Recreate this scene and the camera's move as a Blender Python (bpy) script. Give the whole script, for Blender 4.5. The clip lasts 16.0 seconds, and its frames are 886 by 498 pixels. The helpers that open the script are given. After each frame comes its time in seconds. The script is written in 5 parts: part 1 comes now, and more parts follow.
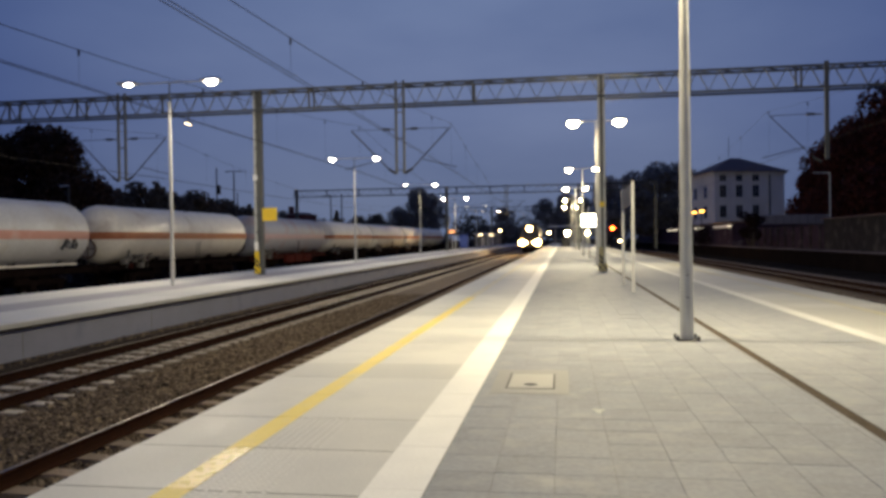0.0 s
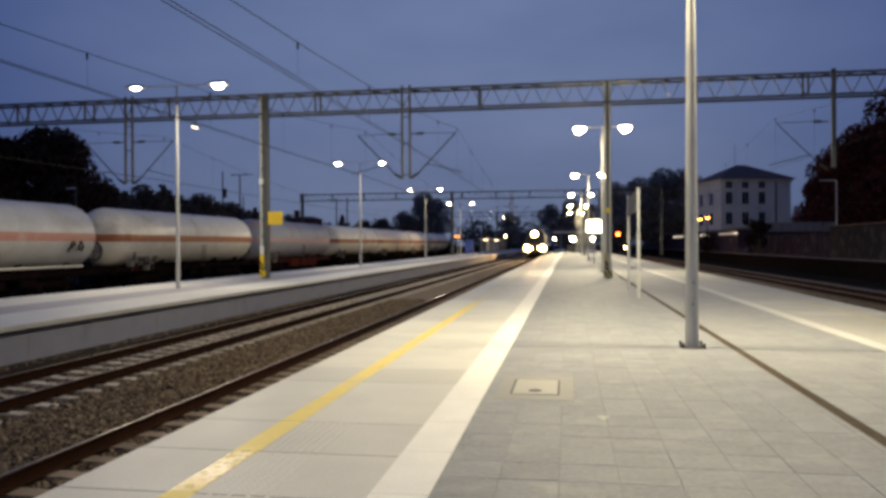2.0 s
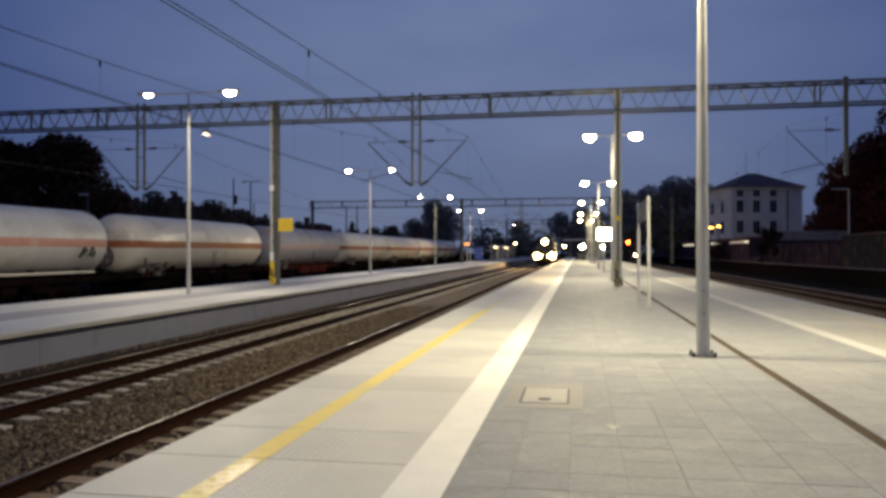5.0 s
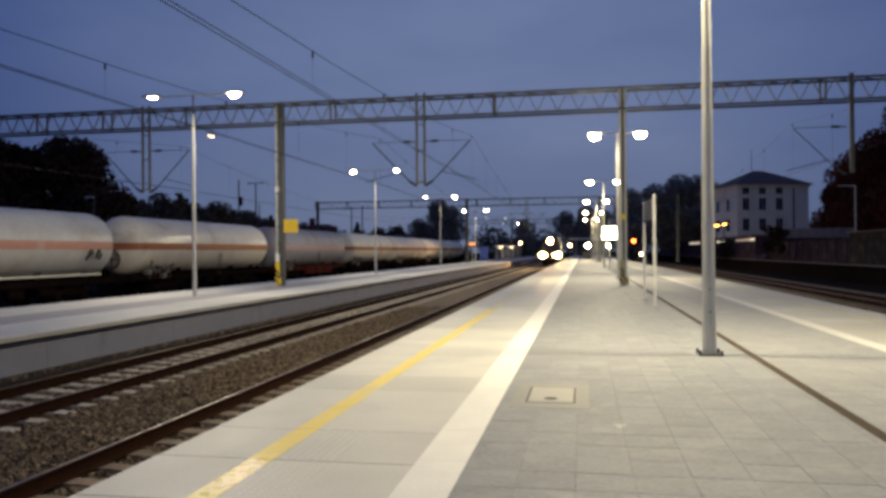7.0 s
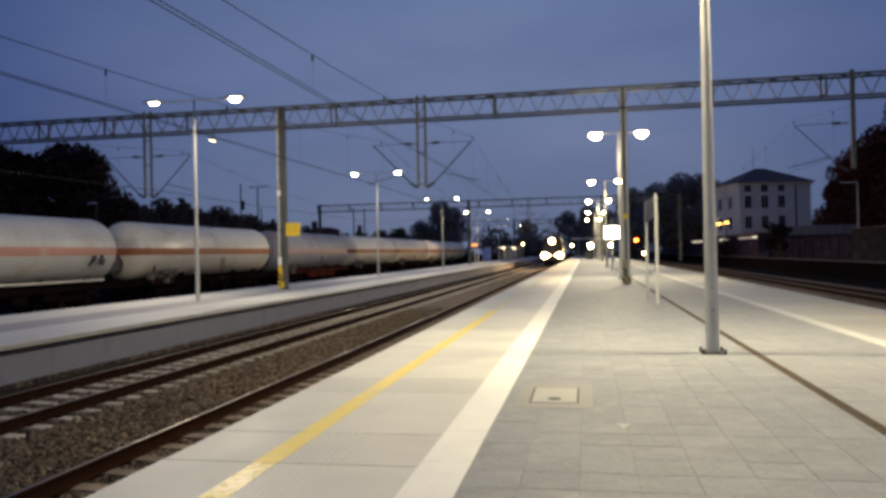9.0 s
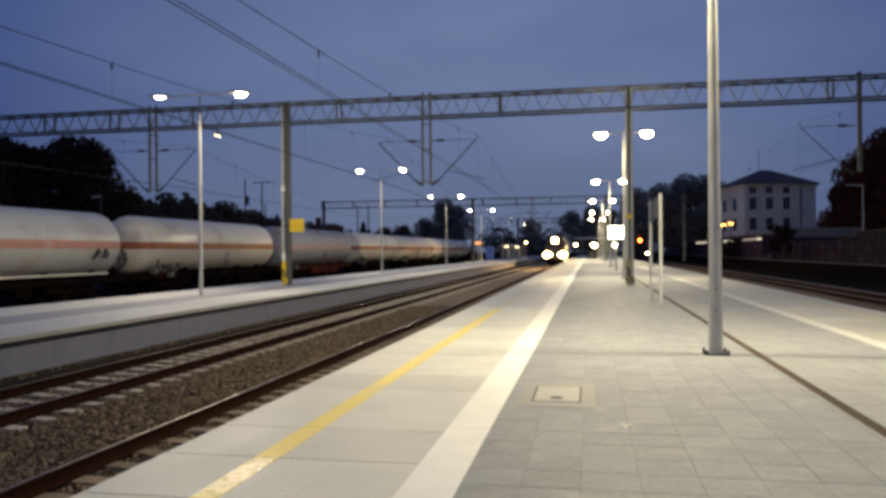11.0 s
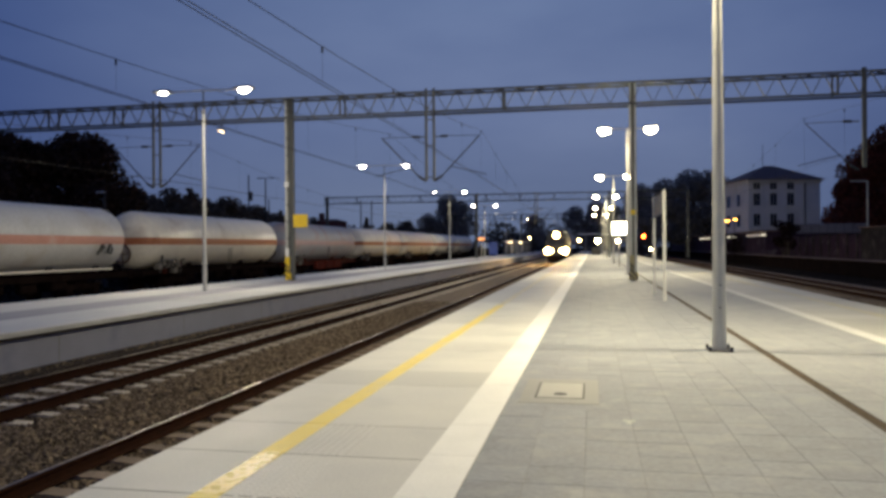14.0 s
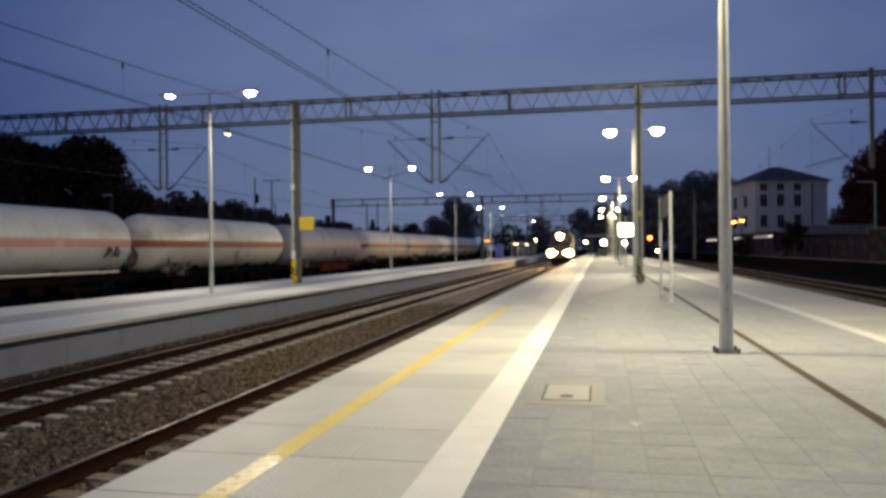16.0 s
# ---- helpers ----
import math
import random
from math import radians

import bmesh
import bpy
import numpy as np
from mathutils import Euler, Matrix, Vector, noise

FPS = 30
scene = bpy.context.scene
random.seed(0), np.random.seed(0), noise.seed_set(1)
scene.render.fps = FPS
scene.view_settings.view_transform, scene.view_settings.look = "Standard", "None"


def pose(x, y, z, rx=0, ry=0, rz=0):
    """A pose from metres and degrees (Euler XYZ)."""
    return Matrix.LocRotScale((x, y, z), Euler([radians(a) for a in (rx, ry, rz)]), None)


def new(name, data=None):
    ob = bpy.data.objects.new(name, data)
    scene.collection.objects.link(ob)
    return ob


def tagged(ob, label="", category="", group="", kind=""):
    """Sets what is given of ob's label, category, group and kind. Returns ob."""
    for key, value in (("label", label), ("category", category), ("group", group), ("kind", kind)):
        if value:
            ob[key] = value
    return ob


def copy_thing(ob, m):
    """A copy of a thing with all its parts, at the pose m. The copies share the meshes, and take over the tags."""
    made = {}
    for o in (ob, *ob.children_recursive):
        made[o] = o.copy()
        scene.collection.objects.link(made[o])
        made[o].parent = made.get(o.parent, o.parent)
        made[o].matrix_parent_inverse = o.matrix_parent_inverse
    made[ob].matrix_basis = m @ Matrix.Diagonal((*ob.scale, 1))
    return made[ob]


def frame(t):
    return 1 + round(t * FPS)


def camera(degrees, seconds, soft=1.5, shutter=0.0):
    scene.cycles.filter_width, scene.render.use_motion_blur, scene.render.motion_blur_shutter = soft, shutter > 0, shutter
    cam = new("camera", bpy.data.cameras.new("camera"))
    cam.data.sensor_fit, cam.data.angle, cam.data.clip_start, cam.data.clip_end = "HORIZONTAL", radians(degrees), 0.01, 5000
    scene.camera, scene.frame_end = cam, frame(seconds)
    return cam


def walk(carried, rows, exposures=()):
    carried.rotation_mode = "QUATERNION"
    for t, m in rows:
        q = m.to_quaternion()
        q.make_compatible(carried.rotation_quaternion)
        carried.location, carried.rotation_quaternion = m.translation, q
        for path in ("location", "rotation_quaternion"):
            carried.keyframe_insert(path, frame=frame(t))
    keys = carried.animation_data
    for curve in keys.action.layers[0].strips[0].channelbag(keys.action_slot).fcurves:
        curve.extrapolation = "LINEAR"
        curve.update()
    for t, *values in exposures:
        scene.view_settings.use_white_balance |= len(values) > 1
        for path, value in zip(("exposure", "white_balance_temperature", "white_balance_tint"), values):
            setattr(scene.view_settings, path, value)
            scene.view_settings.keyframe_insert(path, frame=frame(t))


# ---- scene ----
# ---------------------------------------------------------------- camera
cam = camera(60.0, 16.0, soft=3.4)
walk(cam, [
    (0, pose(0.005, -0.006, 1.543, 89.314, 0.782, 8.844)),
    (0.5, pose(0.008, -0.008, 1.545, 89.478, 0.795, 8.961)),
    (1, pose(0.009, -0.005, 1.549, 89.596, 0.696, 9.061)),
    (1.5, pose(0.005, -0.007, 1.547, 89.776, 0.521, 9.305)),
    (2, pose(0.001, -0.010, 1.546, 89.680, 0.354, 9.222)),
    (2.5, pose(0.007, -0.006, 1.544, 89.730, 0.411, 9.635)),
    (3, pose(0.006, 0.000, 1.548, 89.873, 0.346, 9.524)),
    (3.5, pose(0.003, -0.005, 1.552, 89.994, 0.108, 9.465)),
    (4, pose(-0.002, -0.002, 1.550, 90.147, 0.038, 9.681)),
    (6.5, pose(0.005, -0.005, 1.548, 90.269, 0.332, 10.210)),
    (7, pose(0.003, 0.002, 1.549, 90.228, 0.518, 10.341)),
    (7.5, pose(0.003, -0.011, 1.551, 90.409, 0.867, 10.435)),
    (8, pose(0.008, -0.005, 1.551, 90.442, 1.149, 10.250)),
    (8.5, pose(0.014, -0.006, 1.552, 90.376, 1.157, 10.241)),
    (9, pose(0.012, -0.007, 1.550, 90.348, 1.224, 10.528)),
    (11.5, pose(0.005, 0.003, 1.544, 90.122, 0.420, 10.749)),
    (12, pose(0.007, 0.003, 1.545, 90.067, 0.439, 10.681)),
    (12.5, pose(0.005, -0.001, 1.553, 90.132, 0.393, 10.899)),
    (13, pose(0.006, 0.001, 1.549, 90.196, 0.500, 11.118)),
    (13.5, pose(0.005, -0.005, 1.551, 89.986, 0.476, 10.954)),
    (14, pose(0.002, -0.005, 1.552, 89.865, 0.449, 11.028)),
    (14.5, pose(0.005, 0.006, 1.545, 89.923, 0.615, 11.094)),
    (15, pose(0.005, 0.000, 1.549, 89.981, 0.479, 11.020)),
    (15.5, pose(0.008, -0.006, 1.550, 90.021, 0.567, 11.268)),
    (16, pose(0.004, -0.006, 1.552, 90.025, 0.581, 11.478)),
], exposures=((0, 0.06, 6850, 10), (9, 0.05, 6850, 10), (11.5, 0.05, 6800, 9), (16, 0.02, 6700, 8)))

# ---------------------------------------------------------------- world and light
SKY_STRENGTH = 1.08
LAMP_WATTS = 548.0
LAMP_TINT = (1.0, 0.88, 0.58)

world = bpy.data.worlds.new("dusk")
scene.world = world
world.use_nodes = True
wn, wl = world.node_tree.nodes, world.node_tree.links
wn.clear()
w_out = wn.new("ShaderNodeOutputWorld")
w_bg = wn.new("ShaderNodeBackground")
w_tc = wn.new("ShaderNodeTexCoord")
w_sep = wn.new("ShaderNodeSeparateXYZ")
w_ramp = wn.new("ShaderNodeValToRGB")
w_noise = wn.new("ShaderNodeTexNoise")
w_map = wn.new("ShaderNodeMapping")
w_mix = wn.new("ShaderNodeMix")
w_mix.data_type = "RGBA"
w_mix.blend_type = "MULTIPLY"
w_mix.inputs[0].default_value = 1.0
w_cl = wn.new("ShaderNodeValToRGB")
w_map.inputs["Scale"].default_value = (1.0, 1.0, 3.0)
w_noise.inputs["Scale"].default_value = 3.2
w_noise.inputs["Detail"].default_value = 5.0
w_cl.color_ramp.elements[0].position, w_cl.color_ramp.elements[0].color = 0.3, (0.86, 0.88, 0.92, 1)
w_cl.color_ramp.elements[1].position, w_cl.color_ramp.elements[1].color = 0.7, (1.12, 1.1, 1.06, 1)
cr = w_ramp.color_ramp
cr.elements[0].position, cr.elements[0].color = 0.0, (0.084, 0.106, 0.196, 1)
cr.elements[1].position, cr.elements[1].color = 1.0, (0.050, 0.085, 0.210, 1)
mid = cr.elements.new(0.16)
mid.color = (0.086, 0.114, 0.238, 1)
hi = cr.elements.new(0.38)
hi.color = (0.077, 0.111, 0.245, 1)
wl.new(w_tc.outputs["Generated"], w_sep.inputs[0])
wl.new(w_sep.outputs["Z"], w_ramp.inputs[0])
wl.new(w_tc.outputs["Generated"], w_map.inputs[0])
wl.new(w_map.outputs[0], w_noise.inputs["Vector"])
wl.new(w_noise.outputs["Fac"], w_cl.inputs[0])
wl.new(w_ramp.outputs[0], w_mix.inputs[6])
wl.new(w_cl.outputs[0], w_mix.inputs[7])
w_dot = wn.new("ShaderNodeVectorMath")
w_dot.operation = "DOT_PRODUCT"
w_dot.inputs[1].default_value = Vector((-0.13, 1.0, 0.24)).normalized()
w_glow = wn.new("ShaderNodeMapRange")
w_glow.interpolation_type = "SMOOTHSTEP"
for key, value in (("From Min", 0.80), ("From Max", 1.0), ("To Min", 0.0), ("To Max", 1.0)):
    w_glow.inputs[key].default_value = value
w_side = wn.new("ShaderNodeMix")
w_side.data_type = "RGBA"
w_side.inputs[6].default_value = (0.47, 0.62, 0.84, 1)
w_side.inputs[7].default_value = (1.38, 1.42, 1.28, 1)
w_tint = wn.new("ShaderNodeMix")
w_tint.data_type = "RGBA"
w_tint.blend_type = "MULTIPLY"
w_tint.inputs[0].default_value = 1.0
wl.new(w_tc.outputs["Generated"], w_dot.inputs[0])
wl.new(w_dot.outputs["Value"], w_glow.inputs["Value"])
wl.new(w_glow.outputs[0], w_side.inputs[0])
wl.new(w_mix.outputs[2], w_tint.inputs[6])
wl.new(w_side.outputs[2], w_tint.inputs[7])
wl.new(w_tint.outputs[2], w_bg.inputs["Color"])
wl.new(w_bg.outputs[0], w_out.inputs[0])
w_bg.inputs["Strength"].default_value = SKY_STRENGTH

# ---------------------------------------------------------------- plan, in metres (z = 0: top of the platforms)
EDGE_L, EDGE_R = -3.255, 6.95        # near platform
SLAB, SLAB_R = 2.03, 2.26            # width of the edge slabs
LINE, LINE_R = 0.375, 0.27           # width of the white strips
PLAT_A, PLAT_B = -24.0, 245.0        # its ends
FAR_R, FAR_L = -10.85, -16.9         # opposite platform
FAR_W = 2.36                         # its back slabs
RAIL_TOP = -0.76
BALLAST = -0.955
TRACKS = (-4.91, -9.18, -19.2, -23.4, 8.73, 13.2)
DRAIN = 2.42
GANTRY_Y = 35.0


# ---------------------------------------------------------------- materials
def mat(name, base, rough=0.6, metal=0.0, vary=0.12, scale=4.0, fine=60.0, bump=0.15, piece=0.0, island=False,
        stain=None, stain_at=0.6, stain_scale=1.2, coat=0.0, coat_rough=0.2, spec=0.5, rough_vary=0.1, stretch=(1, 1, 1)):
    """Two scales of colour variation, fine relief, optional stains and piece-to-piece tint."""
    m = bpy.data.materials.new(name)
    m.use_nodes = True
    n, l = m.node_tree.nodes, m.node_tree.links
    b = n["Principled BSDF"]
    tc = n.new("ShaderNodeTexCoord")
    mp = n.new("ShaderNodeMapping")
    mp.inputs["Scale"].default_value = stretch
    geo = n.new("ShaderNodeNewGeometry")
    l.new(geo.outputs["Position"] if not island and piece == 0.0 else tc.outputs["Object"], mp.inputs[0])
    if piece:
        l.new(geo.outputs["Position"], mp.inputs[0])
    n1 = n.new("ShaderNodeTexNoise")
    n1.inputs["Scale"].default_value, n1.inputs["Detail"].default_value = scale, 6.0
    n2 = n.new("ShaderNodeTexNoise")
    n2.inputs["Scale"].default_value, n2.inputs["Detail"].default_value = fine, 3.0
    l.new(mp.outputs[0], n1.inputs["Vector"])
    l.new(mp.outputs[0], n2.inputs["Vector"])
    add = n.new("ShaderNodeMath")
    add.operation = "ADD"
    l.new(n1.outputs["Fac"], add.inputs[0])
    l.new(n2.outputs["Fac"], add.inputs[1])
    if piece:
        src = geo.outputs["Random Per Island"] if island else n.new("ShaderNodeObjectInfo").outputs["Random"]
        sc = n.new("ShaderNodeMath")
        sc.operation = "MULTIPLY_ADD"
        l.new(src, sc.inputs[0])
        sc.inputs[1].default_value, sc.inputs[2].default_value = piece, -piece / 2
        a2 = n.new("ShaderNodeMath")
        a2.operation = "ADD"
        l.new(add.outputs[0], a2.inputs[0])
        l.new(sc.outputs[0], a2.inputs[1])
        add = a2
    rng = n.new("ShaderNodeMapRange")
    rng.inputs["From Min"].default_value, rng.inputs["From Max"].default_value = 0.5, 1.5
    rng.inputs["To Min"].default_value, rng.inputs["To Max"].default_value = 1 - 2 * vary, 1 + 2 * vary
    rng.clamp = False
    l.new(add.outputs[0], rng.inputs["Value"])
    mul = n.new("ShaderNodeVectorMath")
    mul.operation = "SCALE"
    mul.inputs[0].default_value = base
    l.new(rng.outputs[0], mul.inputs["Scale"])
    col = mul.outputs[0]
    if stain:
        n3 = n.new("ShaderNodeTexNoise")
        n3.inputs["Scale"].default_value, n3.inputs["Detail"].default_value = stain_scale, 8.0
        l.new(mp.outputs[0], n3.inputs["Vector"])
        r3 = n.new("ShaderNodeMapRange")
        r3.inputs["From Min"].default_value, r3.inputs["From Max"].default_value = stain_at, stain_at + 0.16
        r3.inputs["To Max"].default_value = 0.75
        l.new(n3.outputs["Fac"], r3.inputs["Value"])
        mx = n.new("ShaderNodeMix")
        mx.data_type = "RGBA"
        mx.inputs[7].default_value = (*stain, 1)
        l.new(r3.outputs[0], mx.inputs[0])
        l.new(col, mx.inputs[6])
        col = mx.outputs[2]
    l.new(col, b.inputs["Base Color"])
    rr = n.new("ShaderNodeMapRange")
    rr.inputs["From Min"].default_value, rr.inputs["From Max"].default_value = 0.3, 0.7
    rr.inputs["To Min"].default_value, rr.inputs["To Max"].default_value = max(0.02, rough - rough_vary), min(1, rough + rough_vary)
    l.new(n1.outputs["Fac"], rr.inputs["Value"])
    l.new(rr.outputs[0], b.inputs["Roughness"])
    b.inputs["Metallic"].default_value = metal
    b.inputs["Specular IOR Level"].default_value = spec
    b.inputs["Coat Weight"].default_value = coat
    b.inputs["Coat Roughness"].default_value = coat_rough
    if bump:
        bp = n.new("ShaderNodeBump")
        bp.inputs["Strength"].default_value, bp.inputs["Distance"].default_value = bump, 0.02
        l.new(n2.outputs["Fac"], bp.inputs["Height"])
        l.new(bp.outputs[0], b.inputs["Normal"])
    return m


def glow(name, colour, strength):
    m = bpy.data.materials.new(name)
    m.use_nodes = True
    b = m.node_tree.nodes["Principled BSDF"]
    b.inputs["Base Color"].default_value = (0.8, 0.8, 0.8, 1)
    b.inputs["Emission Color"].default_value = (*colour, 1)
    b.inputs["Emission Strength"].default_value = strength
    return m


M_SLAB = mat("concrete_slab", (0.59, 0.58, 0.535), 0.5, vary=0.085, scale=1.6, fine=45, bump=0.06, piece=0.55, stain=(0.50, 0.50, 0.47), stain_at=0.54, stain_scale=0.9)
M_SLAB_GREY = mat("weathered_concrete_slab", (0.42, 0.415, 0.39), 0.6, vary=0.1, scale=1.6, fine=45, bump=0.06, piece=0.5, stain=(0.36, 0.36, 0.34), stain_at=0.54, stain_scale=0.9)
M_SLAB_FAR = mat("concrete_slab_far", (0.59, 0.58, 0.535), 0.5, vary=0.085, scale=1.6, fine=45, bump=0.06, piece=0.55, island=True, stain=(0.50, 0.50, 0.47), stain_at=0.54, stain_scale=0.9)
M_PAVER = mat("grey_paver", (0.236, 0.247, 0.270), 0.68, vary=0.18, scale=4.0, fine=22, bump=0.12, piece=0.2, stain=(0.305, 0.307, 0.315), stain_at=0.52, stain_scale=3.2)
M_PAVER_FAR = mat("grey_paver_far", (0.236, 0.247, 0.270), 0.68, vary=0.18, scale=4.0, fine=22, bump=0.12, piece=0.2, island=True, stain=(0.305, 0.307, 0.315), stain_at=0.52, stain_scale=3.2)
M_PAVER_PIECE = mat("pale_grey_paver_piece", (0.266, 0.274, 0.288), 0.68, vary=0.16, scale=4.0, fine=22, bump=0.12, piece=0.18, stain=(0.32, 0.318, 0.31), stain_at=0.53, stain_scale=4.0)
M_PAVER_PALE = mat("pale_grey_paver", (0.266, 0.274, 0.288), 0.68, vary=0.16, scale=4.0, fine=22, bump=0.12, piece=0.18, island=True, stain=(0.32, 0.318, 0.31), stain_at=0.53, stain_scale=4.0)
M_BED = mat("joint_sand", (0.20, 0.196, 0.186), 0.9, fine=90, bump=0.3)
M_WHITE_WORN = mat("worn_white_strip", (0.59, 0.585, 0.56), 0.65, vary=0.06, scale=3, fine=40, bump=0.08)
M_WHITE_LINE = mat("white_strip", (0.83, 0.82, 0.78), 0.6, vary=0.05, scale=3, fine=40, bump=0.08, stain=(0.72, 0.71, 0.67), stain_at=0.62)
M_YELLOW_LINE = mat("yellow_paint", (0.79, 0.635, 0.155), 0.46, rough_vary=0.03, vary=0.06, scale=5, fine=50, bump=0.1, stain=(0.66, 0.59, 0.34), stain_at=0.54, stain_scale=1.6)
M_YELLOW_GLOSS = mat("glossy_yellow_paint", (0.77, 0.62, 0.165), 0.31, rough_vary=0.23, vary=0.08, scale=13, fine=60, bump=0.12)
M_PLATFORM_WALL = mat("platform_wall_concrete", (0.245, 0.25, 0.315), 0.8, vary=0.12, scale=1.2, fine=30, bump=0.2, stain=(0.175, 0.18, 0.24), stain_at=0.55)
M_BALLAST = mat("ballast", (0.165, 0.130, 0.100), 0.95, spec=0.1, vary=0.3, scale=9, fine=28, bump=1.0)
M_STONE = mat("ballast_stone", (0.142, 0.108, 0.074), 0.9, spec=0.15, vary=0.19, scale=8, fine=60, bump=0.3, piece=1.9, island=True)
# near-black, for the heap at the wall foot and the slab shadow strip
M_SHOULDER = mat("near_black_fill", (0.034, 0.027, 0.023), 0.95, spec=0.05, vary=0.3, scale=9, fine=28, bump=1.0)
M_SLEEPER = mat("sleeper_concrete", (0.40, 0.35, 0.28), 0.85, vary=0.12, scale=5, fine=50, bump=0.25, piece=0.5, stain=(0.24, 0.20, 0.16), stain_at=0.64, stain_scale=4)
M_SLEEPER_TAN = mat("sleeper_tan", (0.20, 0.152, 0.112), 0.88, vary=0.16, scale=5, fine=50, bump=0.28, piece=0.6, stain=(0.11, 0.083, 0.06), stain_at=0.5, stain_scale=4)
M_SLEEPER_DIRTY = mat("sleeper_dirty", (0.15, 0.112, 0.080), 0.9, vary=0.2, scale=6, fine=50, bump=0.3, piece=0.6, stain=(0.10, 0.075, 0.055), stain_at=0.5, stain_scale=5)
M_RAIL = mat("rail_rust", (0.024, 0.010, 0.006), 0.9, spec=0.04, metal=0.0, vary=0.25, scale=6, fine=60, bump=0.2)
M_RAIL_TOP = mat("rail_polished", (0.36, 0.30, 0.22), 0.36, metal=1.0, vary=0.06, scale=3, fine=20, bump=0.02)
M_GROUND = mat("dark_ground", (0.024, 0.020, 0.017), 0.95, spec=0.0, vary=0.3, scale=0.5, fine=12, bump=0.6)
M_POLE = mat("galvanised_pole", (0.52, 0.52, 0.50), 0.42, metal=0.15, vary=0.08, scale=3, fine=40, bump=0.05)
M_WHITE_POST = mat("white_post", (0.62, 0.62, 0.60), 0.4, vary=0.05)
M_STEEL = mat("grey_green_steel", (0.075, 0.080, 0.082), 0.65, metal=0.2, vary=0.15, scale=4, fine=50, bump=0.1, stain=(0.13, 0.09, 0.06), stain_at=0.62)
M_STEEL_FAR = mat("far_dimmed_steel", (0.040, 0.044, 0.050), 0.8, metal=0.0, spec=0.1, vary=0.15, scale=4, fine=50, bump=0.1)
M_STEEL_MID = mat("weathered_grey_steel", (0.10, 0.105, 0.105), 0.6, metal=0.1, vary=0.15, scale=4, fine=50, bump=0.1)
M_STEEL_PALE = mat("pale_steel", (0.44, 0.445, 0.42), 0.6, metal=0.1, vary=0.12, scale=4, fine=50, bump=0.1, stain=(0.2, 0.17, 0.13), stain_at=0.62)
M_COLLAR = mat("collar_concrete", (0.265, 0.262, 0.25), 0.6, vary=0.1, scale=6, fine=60, bump=0.1)
M_LID = mat("hatch_concrete", (0.36, 0.355, 0.33), 0.55, vary=0.08, scale=6, fine=60, bump=0.1)
M_JOINT = mat("filled_joint", (0.15, 0.142, 0.125), 0.9, fine=90, bump=0.2)
M_DRAIN = mat("dirty_drain", (0.080, 0.063, 0.046), 0.9, vary=0.3, scale=6, fine=60, bump=0.4, spec=0.1)
M_FAR_WALK = mat("grey_purple_paving", (0.325, 0.31, 0.325), 0.7, vary=0.12, scale=1.2, fine=50, bump=0.1, stain=(0.27, 0.26, 0.27), stain_at=0.55, stain_scale=0.5)
M_STUD = mat("tactile_stud", (0.68, 0.67, 0.62), 0.36, vary=0.05)
M_DARK_STEEL = mat("dark_steel", (0.035, 0.035, 0.037), 0.65, metal=0.2, vary=0.2)
M_WIRE = mat("weathered_wire", (0.022, 0.021, 0.02), 0.8, spec=0.1, vary=0.1)
M_YELLOW = mat("sign_yellow", (0.70, 0.48, 0.02), 0.45, vary=0.05)
M_BLACK = mat("black_paint", (0.018, 0.018, 0.018), 0.55, vary=0.1)
M_PLATE = mat("white_plate", (0.72, 0.72, 0.70), 0.5, vary=0.05)
# first wagon's cooler white, also darkened to paint in weaker lamplight
M_TANK_COOL = mat("tank_cool_white_dimmed", (0.47, 0.475, 0.475), 0.5, vary=0.10, scale=0.9, fine=8, bump=0.02, stain=(0.37, 0.33, 0.28), stain_at=0.56, stain_scale=0.7, coat=0.25, coat_rough=0.3, spec=0.2)
M_TANK = mat("tank_white_paint", (0.64, 0.605, 0.525), 0.6, vary=0.10, scale=0.9, fine=8, bump=0.02, stain=(0.42, 0.36, 0.29), stain_at=0.56, stain_scale=0.7, coat=0.4, coat_rough=0.18, spec=0.2)
M_TANK_GREY = mat("tank_blue_grey_paint", (0.30, 0.315, 0.355), 0.6, spec=0.3, vary=0.12, scale=0.9, fine=8, bump=0.02, stain=(0.30, 0.20, 0.17), stain_at=0.54, stain_scale=0.5)
M_STRIPE = mat("orange_stripe", (0.32, 0.108, 0.045), 0.6, vary=0.14, scale=1.2, fine=9, bump=0.02, stain=(0.36, 0.20, 0.11), stain_at=0.6)
M_STRIPE_PINK = mat("faded_pink_stripe", (0.44, 0.215, 0.175), 0.6, vary=0.12, scale=1.2, fine=9, bump=0.02, stain=(0.48, 0.36, 0.32), stain_at=0.58)
M_STRIPE_PALE = mat("pale_pink_band", (0.40, 0.29, 0.30), 0.6, vary=0.12, scale=1.2, fine=9, bump=0.02)
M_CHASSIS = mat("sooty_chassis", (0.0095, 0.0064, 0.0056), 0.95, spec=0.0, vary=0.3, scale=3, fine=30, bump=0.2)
M_RED_FRAME = mat("dull_red_frame", (0.045, 0.013, 0.010), 0.95, spec=0.03, vary=0.25, scale=3)
M_RED_BOX = mat("dull_red_box", (0.075, 0.014, 0.010), 0.95, spec=0.03, vary=0.25, scale=3, stain=(0.03, 0.012, 0.010), stain_at=0.5)
M_GREY_BOX = mat("grey_box", (0.06, 0.056, 0.052), 0.9, spec=0.1, vary=0.2, scale=5)
M_BARK = mat("bark", (0.055, 0.042, 0.032), 0.95, vary=0.3, scale=6, fine=25, bump=0.6)
